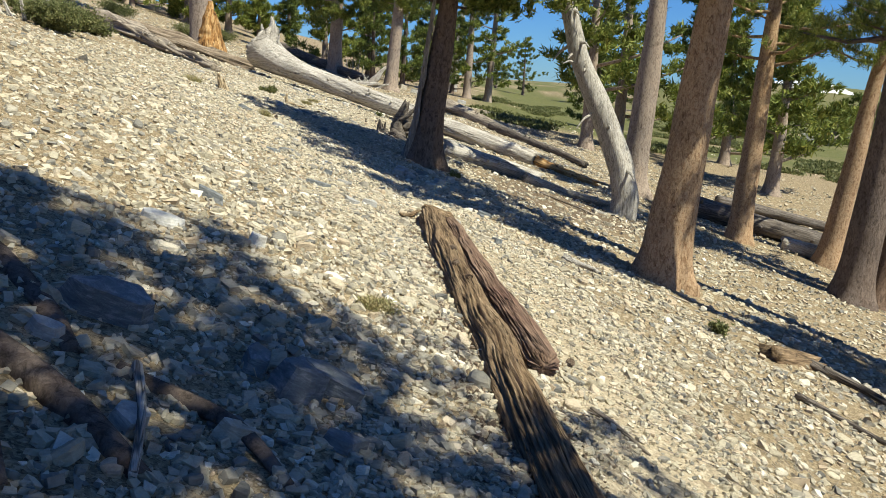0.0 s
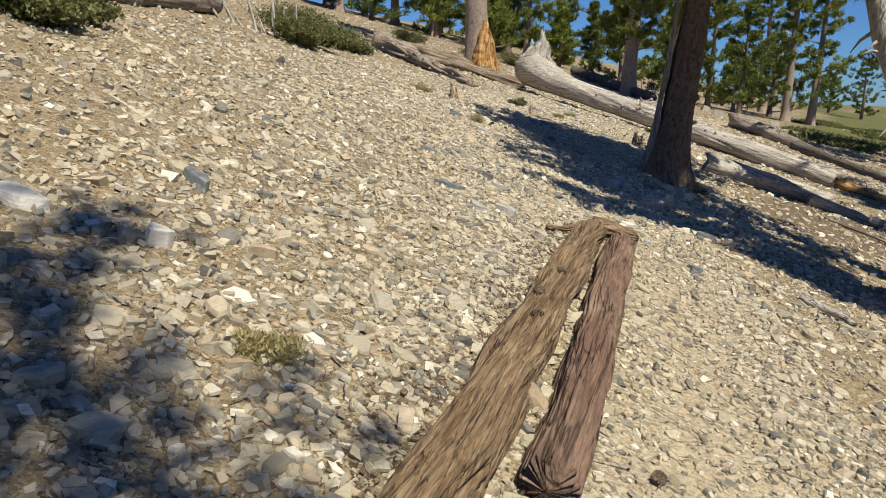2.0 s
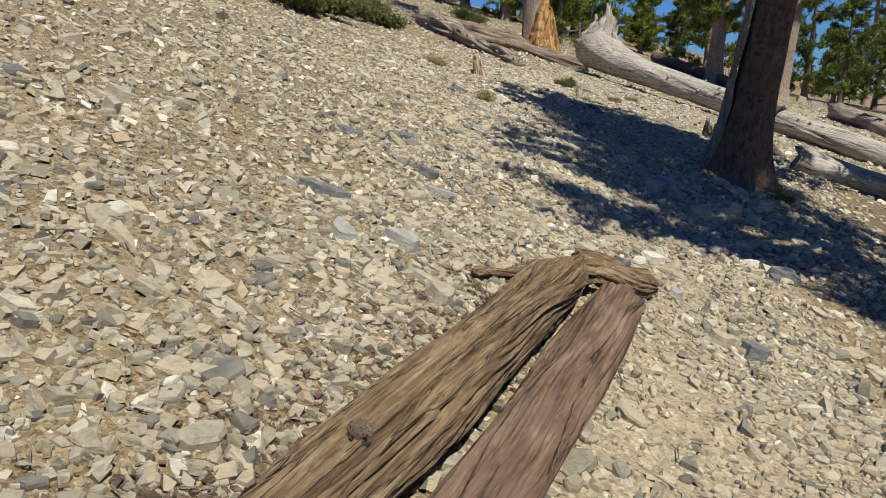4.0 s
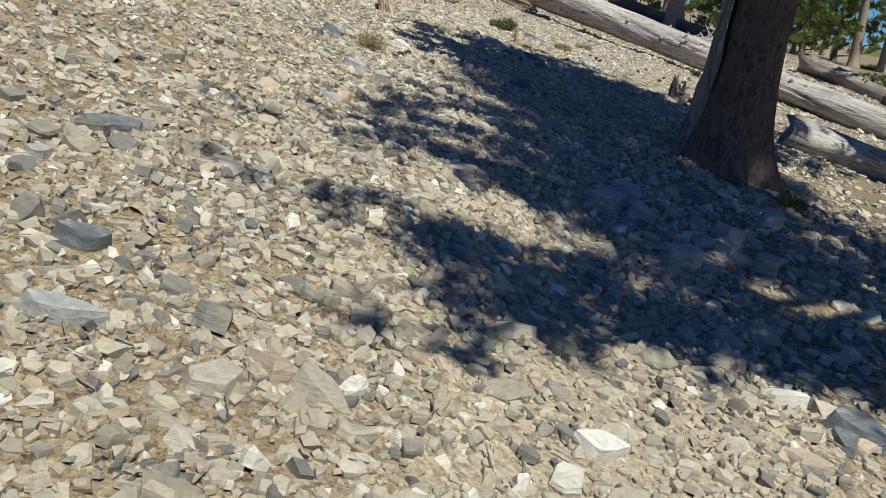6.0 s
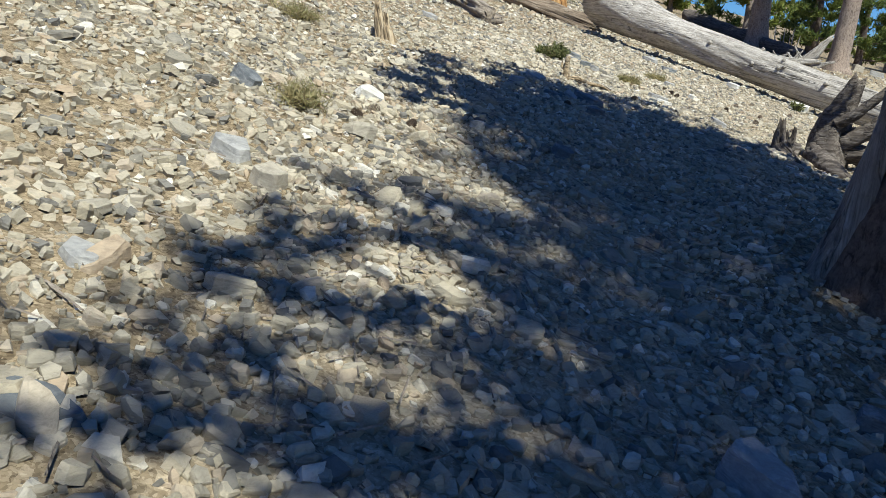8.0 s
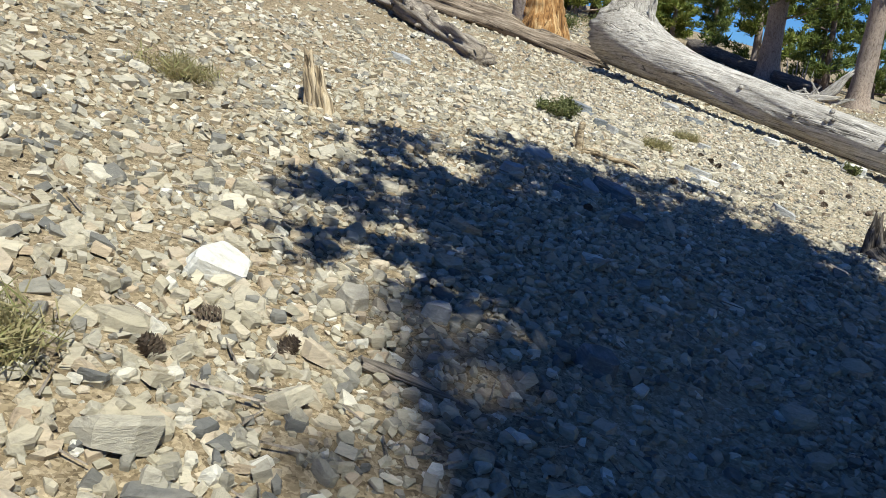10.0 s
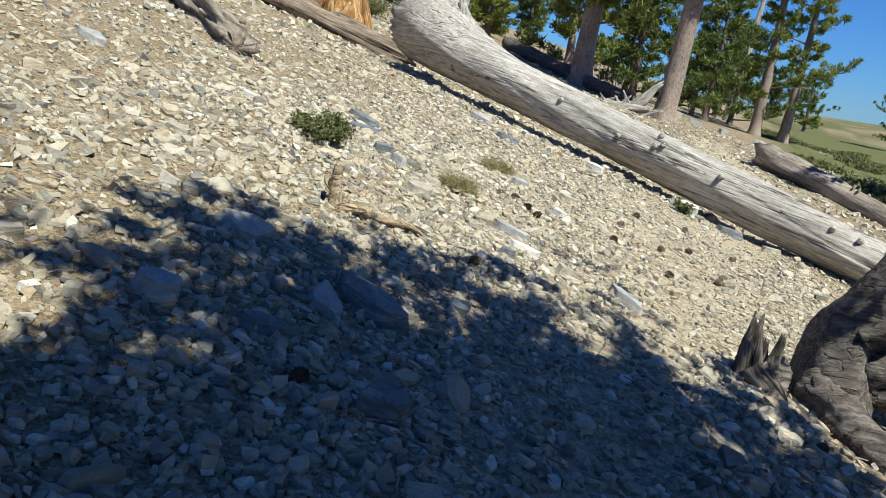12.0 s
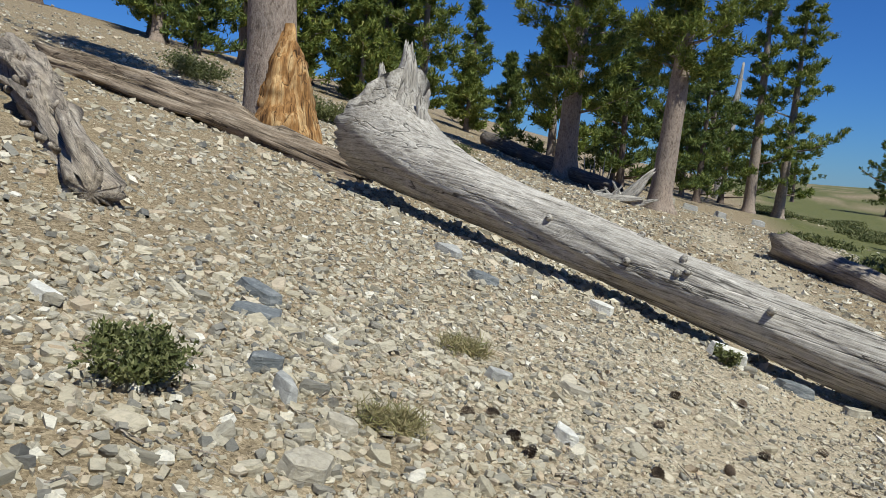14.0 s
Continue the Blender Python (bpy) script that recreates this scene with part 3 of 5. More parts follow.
def build_bark_bits():
    """Dark crumbs of bark and cones heaped along the upper side of the trail logs, and strewn in the gap between them.
    """
    g = np.random.default_rng(61)
    u = g.random(5200) ** 0.8
    side = np.abs(g.normal(0, 0.13, 5200))
    x, y = 0.70 - 0.82 * u - 0.155 - side, 2.7 + 7.1 * u - 0.05 * side
    # about a fifth go into the gap between the logs, darkening it like shade
    x = np.where(g.random(5200) < 0.22, 0.70 - 0.82 * u + 0.16 + 0.5 * side, x)
    keep = g.random(5200) < 0.35 + 0.65 * np.sin(5.0 * y + 1.5 * np.sin(3 * y)) ** 2
    x, y = x[keep], y[keep]
    ob = stones_mesh("bark_crumbs", x, y, 0.014 + 0.034 * g.random(len(x)) ** 2, CONE, 4, 62, 0.30, -0.3, 0.6, False)
    tagged(ob, "dark brown bark crumbs beside the trail logs, also darkening the gap between them", "litter", kind="stuff")


def build_single_stones():
    """The stones nearest the trail, each an object of its own on one of a few shared meshes."""
    meshes = []
    for k in range(9):
        ob = stones_mesh("stone", np.array([0.0]), np.array([0.0]), np.array([1.0]), STONE, 8, 40 + k, 0.18, 0.0, 0.0)
        me = ob.data
        nrm = Vector(slope_at(np.array([0.0]), np.array([0.0]))[0])
        me.transform(nrm.rotation_difference(Vector((0, 0, 1))).to_matrix().to_4x4() @ Matrix.Translation((0, 0, -gz(0, 0))))
        meshes.append(me)
        bpy.data.objects.remove(ob)
    x, y, g = scatter(2600, (-4.5, 2.5, 3, 25), lambda a, b: (0.55 * cover(a, b) + 0.6 * bank(a, b)) * (trail_distance(a, b) < 2.6), 51)
    x, y = x[:290], y[:290]
    for i in range(len(x)):
        s = 0.08 + 0.10 * g.random() ** 2
        ob = new("stone", meshes[i % 9])
        nrm = slope_at(x[i:i + 1], y[i:i + 1])[0] + g.normal(0, 0.16, 3) * np.array([1, 1, 0])
        rot = Vector((0, 0, 1)).rotation_difference(Vector(nrm).normalized()).to_matrix().to_4x4()
        ob.matrix_world = Matrix.Translation((x[i], y[i], gz(x[i], y[i]))) @ rot @ pose(0, 0, 0, 0, 0, g.uniform(0, 360)) @ Matrix.Diagonal((s, s * g.uniform(0.6, 1.0), s * g.uniform(0.7, 1.3), 1))
        ob.parent = GROUND


# ---- trees ----
def tufts(points, dirs, blades, length, width, seed, spread=0.9):
    """Needle tufts: thin blades that fan out round each direction."""
    g = np.random.default_rng(seed)
    p, a = np.repeat(np.array(points), blades, 0), np.repeat(np.array(dirs), blades, 0)
    n = len(p)
    d = a + g.normal(0, spread, (n, 3))
    d /= np.linalg.norm(d, axis=1, keepdims=True)
    side = np.cross(d, g.normal(0, 1, (n, 3)))
    side /= np.linalg.norm(side, axis=1, keepdims=True)
    ln = (length * g.uniform(0.6, 1.15, n))[:, None]
    p = p + g.normal(0, 0.24, (n, 3)) * length
    v = np.stack([p - side * width * 0.5, p + side * width * 0.5, p + d * ln], 1).reshape(-1, 3)
    return v, np.arange(3 * n).reshape(-1, 3)


def pine(x, y, tall, r0, bark, lean=(0.0, 0.0), bow=0.0, crown_from=0.35, crown_r=1.8, seed=1, needles=NEEDLE, limbs=58, blade=0.19, wide=0.022,
         blades=24, label="", sides=16, twigs=9, flat_top=False, shift=(0.0, 0.0), group="pines on the slope", gap=0.12, limb_parts=40, boughs=()):
    """A pine: trunk with flared root lobes, limbs, and a crown of needle tufts in uneven pads."""
    rnd = random.Random(seed)
    root = new("pine_tree")
    root.location = (x, y, gz(x, y) - 0.05)
    bm = bmesh.new()
    n = 30
    def axis(h):
        s = h / tall
        return Vector((lean[0] * h + bow * math.sin(math.pi * min(s * 1.3, 1.0)), lean[1] * h, h))
    def rad(h):
        s = h / tall
        return r0 * (0.86 * (1 - s) ** 0.75 + 0.02) + r0 * 0.40 * math.exp(-h / 0.30)
    hs = [tall * (i / n) ** 1.6 for i in range(n + 1)]
    cs = [axis(h) - Vector((0, 0, 0.5 if i == 0 else 0)) for i, h in enumerate(hs)]
    def shape(i, ang):
        h = hs[i]
        lobes = 0.20 * math.exp(-h / 0.35) * math.sin(5 * ang + seed) * (1 + 0.5 * math.sin(2 * ang + seed))
        return 1 + lobes + 0.12 * fnoise((math.cos(ang) * 1.2, math.sin(ang) * 1.2, h * 0.6 + seed), 1.2) + 0.05 * fnoise((math.cos(ang) * 4, math.sin(ang) * 4, h * 1.5 + seed), 1.5)
    tube(bm, cs, [rad(h) for h in hs], sides, shape, up=Vector((0, 1, 0)))
    part("trunk", bm, bark, root, "", True)
    pts, dirs = [], []
    for k in range(limbs):
        s = crown_from + (1 - crown_from) * ((k + rnd.random()) / limbs) ** 0.9
        h = tall * min(s, 0.985)
        prof = (1 - s) / (1 - crown_from)
        prof = (0.35 + 0.65 * math.sin(math.pi * min(1, 0.30 + 0.72 * (1 - prof)))) if flat_top else (prof ** 0.65 * 0.9 + 0.12)
        if rnd.random() < gap:
            continue
        reach = crown_r * prof * rnd.choice((0.45, 0.7, 0.9, 1.0, 1.25)) * rnd.uniform(0.85, 1.1)
        az = k * 2.399 + rnd.uniform(-0.5, 0.5)
        out = Vector((math.cos(az), math.sin(az), 0))
        off = Vector((shift[0], shift[1], 0))
        c = axis(h)
        rise = rnd.uniform(-0.2, 0.4)
        e = c + out * reach + off + Vector((0, 0, reach * rise * 0.6 + reach * 0.16))
        cv = [c + out * rad(h) * 0.5, c.lerp(e, 0.5) - Vector((0, 0, 0.06 * reach)), e]
        lr = 0.014 + 0.020 * reach
        if k % max(1, round(limbs / limb_parts)) == 0:
            bm = bmesh.new()
            tube(bm, cv, [lr, lr * 0.7, lr * 0.25], 5)
            part("branch", bm, bark, root, "", True)
        for j in range(twigs):
            f = 0.25 + 0.75 * (j + rnd.random()) / twigs
            b = cv[0].lerp(cv[1], f * 2) if f < 0.5 else cv[1].lerp(cv[2], f * 2 - 1)
            w = out.cross(Vector((0, 0, 1))) * rnd.uniform(-1, 1) * reach * 0.42 * (1.2 - f)
            tip = b + w + out * rnd.uniform(0.0, 0.15) * reach + Vector((0, 0, rnd.uniform(0.02, 0.16) * reach))
            for q in (0.5, 0.85, 1.05):
                pts.append(tuple(b.lerp(tip, q) + Vector((rnd.gauss(0, 0.07), rnd.gauss(0, 0.07), rnd.gauss(0, 0.06)))))
                dirs.append(tuple((tip - b).normalized() * 0.4 + out * 0.3 + Vector((0, 0, 0.6))))
    for h, dx, dy, dz in boughs:
        c = axis(h)
        e = c + Vector((dx, dy, dz))
        bm = bmesh.new()
        tube(bm, [c, c.lerp(e, 0.5) + Vector((0, 0, 0.12)), e], [0.07, 0.05, 0.015], 6)
        part("branch", bm, bark, root, "", True)
        for j in range(18):
            f = 0.35 + 0.65 * rnd.random()
            b = c.lerp(e, f) + Vector((rnd.gauss(0, 0.20), rnd.gauss(0, 0.20), rnd.gauss(0, 0.10) + 0.08))
            for q in range(2):
                pts.append(tuple(b + Vector((rnd.gauss(0, 0.07), rnd.gauss(0, 0.07), 0))))
                dirs.append((rnd.gauss(0, 0.4), rnd.gauss(0, 0.4), 0.5))
    v, f = tufts(pts, dirs, blades, blade, wide, seed)
    mesh_object("crown", v, f, needles, False, root)
    return tagged(root, label or "pine with scaly bark and dense green needle tufts", "tree", group)


# the trees beside the trail
# the first two's unseen crowns, shift and bough are shaped to the shade they cast
LEANER = pine(-0.30, 17.0, 6.25, 0.36, BARK_BROWN, (0.10, 0.0), 0.0, 0.51, 2.55, 2, limbs=170, sides=28, shift=(0.34, 0.78), gap=0.0, wide=0.056, blades=15, flat_top=True, label="dark-barked pine with a bare wood strip beside the trail")
pine(3.40, 11.95, 9.3, 0.40, BARK_WARM, (0.075, 0.0), 0.05, 0.46, 2.55, 3, limbs=98, sides=28, shift=(-1.27, 0.04), flat_top=True, wide=0.042, blades=16, gap=0.10, boughs=((5.6, -2.15, -2.45, 0.1),), label="stout pine with warm tan scaly bark beside the trail")
pine(6.0, 25.2, 12.0, 0.48, BARK_GREY, (0.02, 0.0), 0.1, 0.5, 2.4, 4, label="thick grey-barked pine behind the bleached snag")
pine(8.05, 21.3, 11.0, 0.34, BARK_WARM, (0.02, 0.0), 0.0, 0.40, 1.7, 5, limbs=40, label="slim pine with reddish scaly bark")
# the next pine takes the darker bark for the shade it stands in
pine(9.0, 17.0, 12.0, 0.44, BARK_DARK, (0.03, 0.0), 0.1, 0.44, 2.4, 6, label="large brown pine with low dark boughs")
pine(9.75, 17.3, 10.5, 0.36, BARK_BROWN, (0.08, 0.0), 0.0, 0.5, 2.0, 7, label="brown pine close beside a larger one")
pine(10.3, 20.9, 9.5, 0.34, BARK_WARM, (0.10, 0.0), 0.0, 0.5, 1.8, 8, label="leaning pine with warm brown bark")
# unseen pines below and behind the trail, added for their shadows; only ROOTED's roots show
pine(7.3, 8.6, 13.0, 0.40, BARK_GREY, (0.0, 0.0), 0.0, 0.78, 1.3, 9, limbs=30, label="unseen tall pine below the trail, added for its shadow")
pine(10.2, 7.2, 12.0, 0.40, BARK_GREY, (0.0, 0.0), 0.0, 0.42, 2.2, 13, label="unseen broad pine below the trail, added for its shadow")
pine(7.6, 10.9, 22.4, 0.42, BARK_GREY, (0.0, 0.0), 0.0, 0.75, 1.8, 14, limbs=100, gap=0.0, wide=0.050, blades=15, shift=(-0.15, -0.2), flat_top=True, label="unseen very tall pine added to shade the leaning one")
pine(3.05, 0.1, 13.5, 0.42, BARK_GREY, (0.0, 0.0), 0.0, 0.36, 2.6, 11, limbs=80, gap=0.12, shift=(-0.2, -0.25), wide=0.036, blades=17, label="unseen pine below the start of the trail, added for its shadow")
ROOTED = pine(-2.7, 0.7, 9.0, 0.40, BARK_DARK, (0.0, 0.0), 0.0, 0.40, 2.7, 12, limbs=76, wide=0.045, blades=20, gap=0.05, label="pine with dark spreading roots beside the trail")

# the trees up the slope and far off
WOUNDED = pine(-9.4, 32.8, 18.0, 0.52, BARK_GREY, (-0.03, 0.0), 0.0, 0.40, 3.6, 20, limbs=90, sides=26, gap=0.05, wide=0.034, label="grey-barked pine with a rotten orange wound at its foot")
pine(-6.87, 53.0, 15.0, 0.52, BARK_GREY, (0.0, 0.0), 0.1, 0.17, 2.35, 21, limbs=104, blade=0.27, wide=0.055, blades=22, gap=0.06, label="tall pine with a thick furrowed trunk")
pine(-3.04, 48.9, 13.0, 0.46, BARK_GREY, (0.05, 0.0), 0.05, 0.33, 2.3, 22, limbs=84, blade=0.27, wide=0.055, blades=22, gap=0.06, label="pine with a pinkish grey trunk and high crown")
far_style = dict(gap=0.10, blade=0.33, wide=0.088, blades=14, sides=10, twigs=7, limb_parts=12)
for k, (x, y, tall, r, cf, cr, tone, flat) in enumerate(sum([
        [(2.3, 77.0, 17.0, 0.42, 0.08, 2.5, 0, False), (4.3, 78.5, 14.5, 0.40, 0.10, 2.7, 0, True), (0.2, 95.0, 16.0, 0.40, 0.14, 2.6, 0, False)],
        [(-5.2, 62.0, 8.0, 0.22, 0.03, 2.4, 1, False), (-3.2, 66.0, 9.5, 0.24, 0.03, 2.5, 1, False), (-1.2, 72.0, 8.5, 0.24, 0.04, 2.6, 1, False)],
        [(-8.2, 58.0, 6.5, 0.25, 0.05, 2.3, 0, False), (-5.9, 66.0, 6.5, 0.2, 0.03, 2.5, 1, False), (1.0, 86.0, 7.5, 0.25, 0.04, 2.8, 1, False), (-2.0, 80.0, 5.5, 0.2, 0.03, 2.6, 0, False)],
        [(-17.0, 78.0, 9.0, 0.28, 0.06, 1.7, 1, False), (-14.8, 80.0, 6.2, 0.26, 0.06, 1.7, 1, False), (-15.9, 72.0, 4.6, 0.2, 0.05, 1.7, 0, False)],
        [(-18.0, 62.0, 10.5, 0.34, 0.06, 3.0, 1, False), (-20.5, 64.0, 12.0, 0.4, 0.08, 3.3, 1, False), (-22.5, 60.0, 11.5, 0.4, 0.09, 3.3, 0, False)],
        [(-24.5, 66.0, 12.5, 0.42, 0.08, 3.3, 1, False), (-27.0, 63.0, 12.0, 0.4, 0.10, 3.3, 0, False), (-30.5, 60.0, 11.0, 0.45, 0.10, 2.8, 1, False)],
        [(-33.0, 63.0, 12.0, 0.45, 0.06, 3.0, 1, False), (-28.6, 57.0, 9.0, 0.35, 0.05, 2.8, 0, False), (-21.0, 57.0, 6.0, 0.2, 0.04, 2.2, 0, False), (-25.0, 55.0, 5.0, 0.2, 0.04, 2.0, 1, False), (-37.0, 58.0, 12.0, 0.4, 0.12, 3.0, 1, False)],
        [(-15.6, 61.0, 11.0, 0.3, 0.05, 2.8, 0, False), (-19.2, 68.0, 13.0, 0.35, 0.06, 3.0, 1, False), (-22.5, 72.0, 14.0, 0.35, 0.06, 3.2, 0, False), (-17.6, 57.5, 5.0, 0.2, 0.03, 2.3, 0, False)],
        [(14.5, 150.0, 9.0, 0.3, 0.05, 3.4, 1, True), (25.0, 140.0, 10.0, 0.3, 0.04, 3.8, 1, True), (31.0, 132.0, 8.5, 0.3, 0.04, 3.6, 1, True), (10.5, 165.0, 7.0, 0.3, 0.05, 3.4, 1, True)],
        [(6.5, 36.5, 12.0, 0.32, 0.20, 3.0, 0, False), (8.6, 40.0, 13.0, 0.34, 0.10, 3.2, 0, False)],
        [(11.5, 38.0, 9.0, 0.3, 0.10, 2.6, 0, False), (13.6, 33.2, 7.5, 0.34, 0.16, 2.4, 0, False), (14.6, 42.0, 7.0, 0.3, 0.08, 2.6, 0, False)],
        [(22.5, 37.0, 4.0, 0.3, 0.06, 2.4, 0, False), (27.0, 38.0, 7.5, 0.3, 0.06, 3.0, 0, False)],
        [(12.0, 64.0, 6.0, 0.3, 0.06, 2.8, 1, True), (34.0, 96.0, 5.0, 0.3, 0.05, 3.2, 1, True), (52.0, 104.0, 5.0, 0.3, 0.05, 3.4, 1, True), (40.0, 84.0, 4.0, 0.3, 0.05, 3.2, 0, True), (27.0, 66.0, 4.5, 0.3, 0.05, 3.0, 0, True)]], [])):
    pine(x, y, tall, r, (BARK_GREY, BARK_DARK)[tone], (0.03 * math.sin(k * 1.7), 0.0), 0.05, cf, cr, 60 + k, (NEEDLE, NEEDLE_BLUE)[tone], 40 if tall < 10 else 56,
         label="green pine with foliage almost to the ground" if cf < 0.15 else "tall pine among others on the hillside", flat_top=flat, **far_style)


def snag(x, y, pts, radii, material, label, seed=1, stubs=8):
    """A dead standing trunk without bark, with peeling strips and broken stubs."""
    rnd = random.Random(seed)
    root = new("dead_tree")
    root.location = (x, y, gz(x, y) - 0.1)
    m = pose(0, 0, 0, 0, -90, 0)
    bm = bmesh.new()
    inv = m.inverted()
    fine, rr = [], []
    for i in range(len(pts) - 1):
        for j in range(7):
            s = j / 7
            fine.append(inv @ Vector(pts[i]).lerp(Vector(pts[i + 1]), s))
            rr.append(radii[i] + (radii[i + 1] - radii[i]) * s)
    fine.append(inv @ Vector(pts[-1]))
    rr.append(radii[-1])
    sm = [fine[0]] + [(fine[i - 1] + fine[i] * 2 + fine[i + 1]) / 4 for i in range(1, len(fine) - 1)] + [fine[-1]]
    def shape(i, a):
        return 1 + 0.12 * fnoise((i * 0.18, math.cos(a) * 1.5, math.sin(a) * 1.5 + seed), 1.3) + 0.10 * (abs(fnoise((i * 0.05, math.cos(a) * 5, math.sin(a) * 5), 1.3)) * 2 - 0.5)
    tube(bm, sm, rr, 20, shape, up=Vector((0, 1, 0)))
    trunk = part("trunk", bm, material, root, "", True)
    trunk.matrix_basis = m
    for k in range(stubs):
        i = rnd.randint(len(sm) // 3, len(sm) - 2)
        az = rnd.uniform(0, 6.28)
        c = m @ sm[i]
        out = Vector((math.cos(az), math.sin(az), rnd.uniform(-0.6, 0.3)))
        e = rnd.uniform(0.12, 0.45)
        bm = bmesh.new()
        tube(bm, [c + out * rr[i] * 0.7, c + out * (rr[i] + e * 0.5), c + out * (rr[i] + e) - Vector((0, 0, e * 0.3))], [0.045, 0.028, 0.008], 6)
        part("stub", bm, material, root)
    return tagged(root, label, "dead tree")


snag(4.45, 19.35, [(0, 0, -0.3), (0.05, 0, 0.5), (-0.15, 0, 1.3), (-0.75, 0, 2.6), (-1.35, 0, 3.7), (-1.75, 0, 5.0), (-1.9, 0, 7.5)], [0.36, 0.31, 0.29, 0.27, 0.22, 0.18, 0.08], SILVER,
     "bleached silver dead trunk curving over to one side", 3, 14)
snag(1.14, 93.0, [(0, 0, -0.3), (0.1, 0, 3.0), (0.5, 0, 7.0), (0.9, 0, 11.5)], [0.52, 0.42, 0.32, 0.08], SILVER, "pale dead trunk standing among green pines", 4, 8)

# ---- fallen trunks ----
def big_flare(x, ang):
    sway = math.sin(ang + 0.12)
    foot = math.exp(-max(x, 0) / 0.80) * (0.85 + 0.80 * sway) + 1.15 * math.exp(-(max(x, 0) / 0.85) ** 1.3) * max(0.0, sway) ** 3
    return foot + 0.09 * math.sin(3 * ang + 0.6) * math.exp(-x / 1.5)


BIGLOG = log_thing("fallen_log", "huge silver-grey bare log with cracks and a flared root end", (-6.75, 30.78), (3.0, 25.7), 0.34, 0.26, SPIRAL, (0.62, 0.18), 5, 72, 0.13, 0.07, 0.0, 0.22, big_flare, 14, "", 0.32, 0.10)
end = min(BIGLOG.data.vertices, key=lambda q: q.co.x + 3 * abs(q.co.y) + 3 * abs(q.co.z - 0.2))
end.co.x += 0.55  # the rotten hollow in the broken end
for q in BIGLOG.data.vertices:  # the broken end slants back towards its top
    if q.co.x < 0.45:
        q.co.x += 0.42 * max(0.0, q.co.z - 0.30) * (0.45 - q.co.x) / 0.45
log_thing("rotten_wood", "split orange rotten end of a fallen log", (3.1, 25.6), (4.7, 24.6), 0.20, 0.10, ORANGE, (0.12, 0.06), 31, 12, 0.4, 0.3, 0.0, 0.8)
def hollow(x, ang):
    """A trough eaten into the upper near side of the log, deepest in its middle."""
    turn_ = 2.35 + 0.25 * math.sin(x * 1.3)
    return -0.62 * math.exp(-((ang - turn_) / 0.55) ** 2) * (0.55 + 0.45 * math.sin(x * 0.9 + 0.4)) + 0.25 * math.exp(-((ang - turn_ + 1.0) / 0.3) ** 2) * math.sin(2.1 * x) ** 2


log_thing("fallen_log", "long hollow half log of brown split wood", (-13.8, 32.5), (-7.3, 31.6), 0.30, 0.24, SPLITWOOD, (0.12, 0.14), 6, 30, 0.4, 0.28, 0.25, 0.6, hollow)
log_thing("fallen_log", "gnarled grey log with knotty broken branches", (-12.2, 29.8), (-6.85, 25.1), 0.30, 0.19, GREYBROWN, (0.14, 0.08), 7, 36, 0.9, 0.55, 0.18, 0.15, None, 22)
def hewn_log(name, label, p0, p1, r0, r1, material, lift, seed, squash=0.8, strands=6.0, depth=0.16, twist=0.4, bend=0.03, point=0.5, shag=0.5, sides=112):
    """An old log whose wood has split into long strands: deep winding grooves, a flattened top, a tapering far end and frayed ends."""
    m, length = lie(p0, p1, *lift)
    n = min(110, max(16, int(length / 0.055)))
    bm = bmesh.new()
    cs = [Vector((length * i / n, bend * math.sin(2.6 * i / n + seed) + 0.012 * math.sin(9 * i / n + seed), 0.015 * math.sin(6 * i / n + seed))) for i in range(n + 1)]
    def shape(i, ang):
        x = length * i / n
        a = ang - twist * x + 0.25 * fnoise((x * 1.6, seed, 0), 1.0)
        c, d = math.cos(a), math.sin(a)
        ridge = 1 - 2 * abs(fnoise((x * 0.55, c * strands, d * strands + seed), 1.0))
        fine = 1 - 2 * abs(fnoise((x * 1.1, c * strands * 2.3, d * strands * 2.3 + seed), 1.0))
        v = 1 + 0.30 * fnoise((x * 0.9, c * 1.1, d * 1.1 + seed), 1.2) - depth * max(0.0, ridge) ** 4 - 0.4 * depth * max(0.0, fine) ** 3
        far = (length - x) / (point + 1e-6)
        if far < 1:
            v *= 0.45 + 0.55 * max(far, 0.0) ** 0.7
        return v * (squash + (1 - squash) * abs(math.cos(ang)))
    rings = tube(bm, cs, [r0 + (r1 - r0) * i / n for i in range(n + 1)], sides, shape)
    for ring, sign in ((rings[0], -1), (rings[-1], 1)):
        for k, q in enumerate(ring):
            q.co.x += sign * shag * r0 * (0.5 + 0.9 * fnoise((math.cos(k * 0.3) * 3, seed, k * 0.21), 1.7) + 0.4 * fnoise((k * 0.9, seed, 0), 1.3))
    bm.verts.ensure_lookup_table()
    bm.verts[-2].co.x -= 0.9 * shag * r0
    bm.verts[-1].co.x += 0.9 * shag * r0
    ob = part(name, bm, material, None, "", True)
    ob.matrix_world = m
    return tagged(ob, label, "log")


hewn_log("trail_log", "long fibrous brown log edging the trail", (0.70, 2.7), (-0.12, 9.82), 0.15, 0.14, FIBRE, (0.04, 0.07), 8, 0.85, 5.0, 0.30, 0.30, 0.03, 0.45, 0.5)
hewn_log("trail_log", "smooth red-brown log with a shaggy end edging the trail", (0.745, 5.0), (0.13, 9.86), 0.125, 0.135, REDWOOD, (0.06, 0.05), 9, 0.8, 4.0, 0.24, 0.15, 0.02, 0.12, 0.5)
hewn_log("wood_block", "short grooved brown block at the end of the trail logs", (-0.10, 9.98), (0.22, 10.24), 0.085, 0.095, FIBRE, (0.08, 0.07), 13, 0.85, 4.0, 0.30, 0.2, 0.0, 0.0, 0.5, 64)
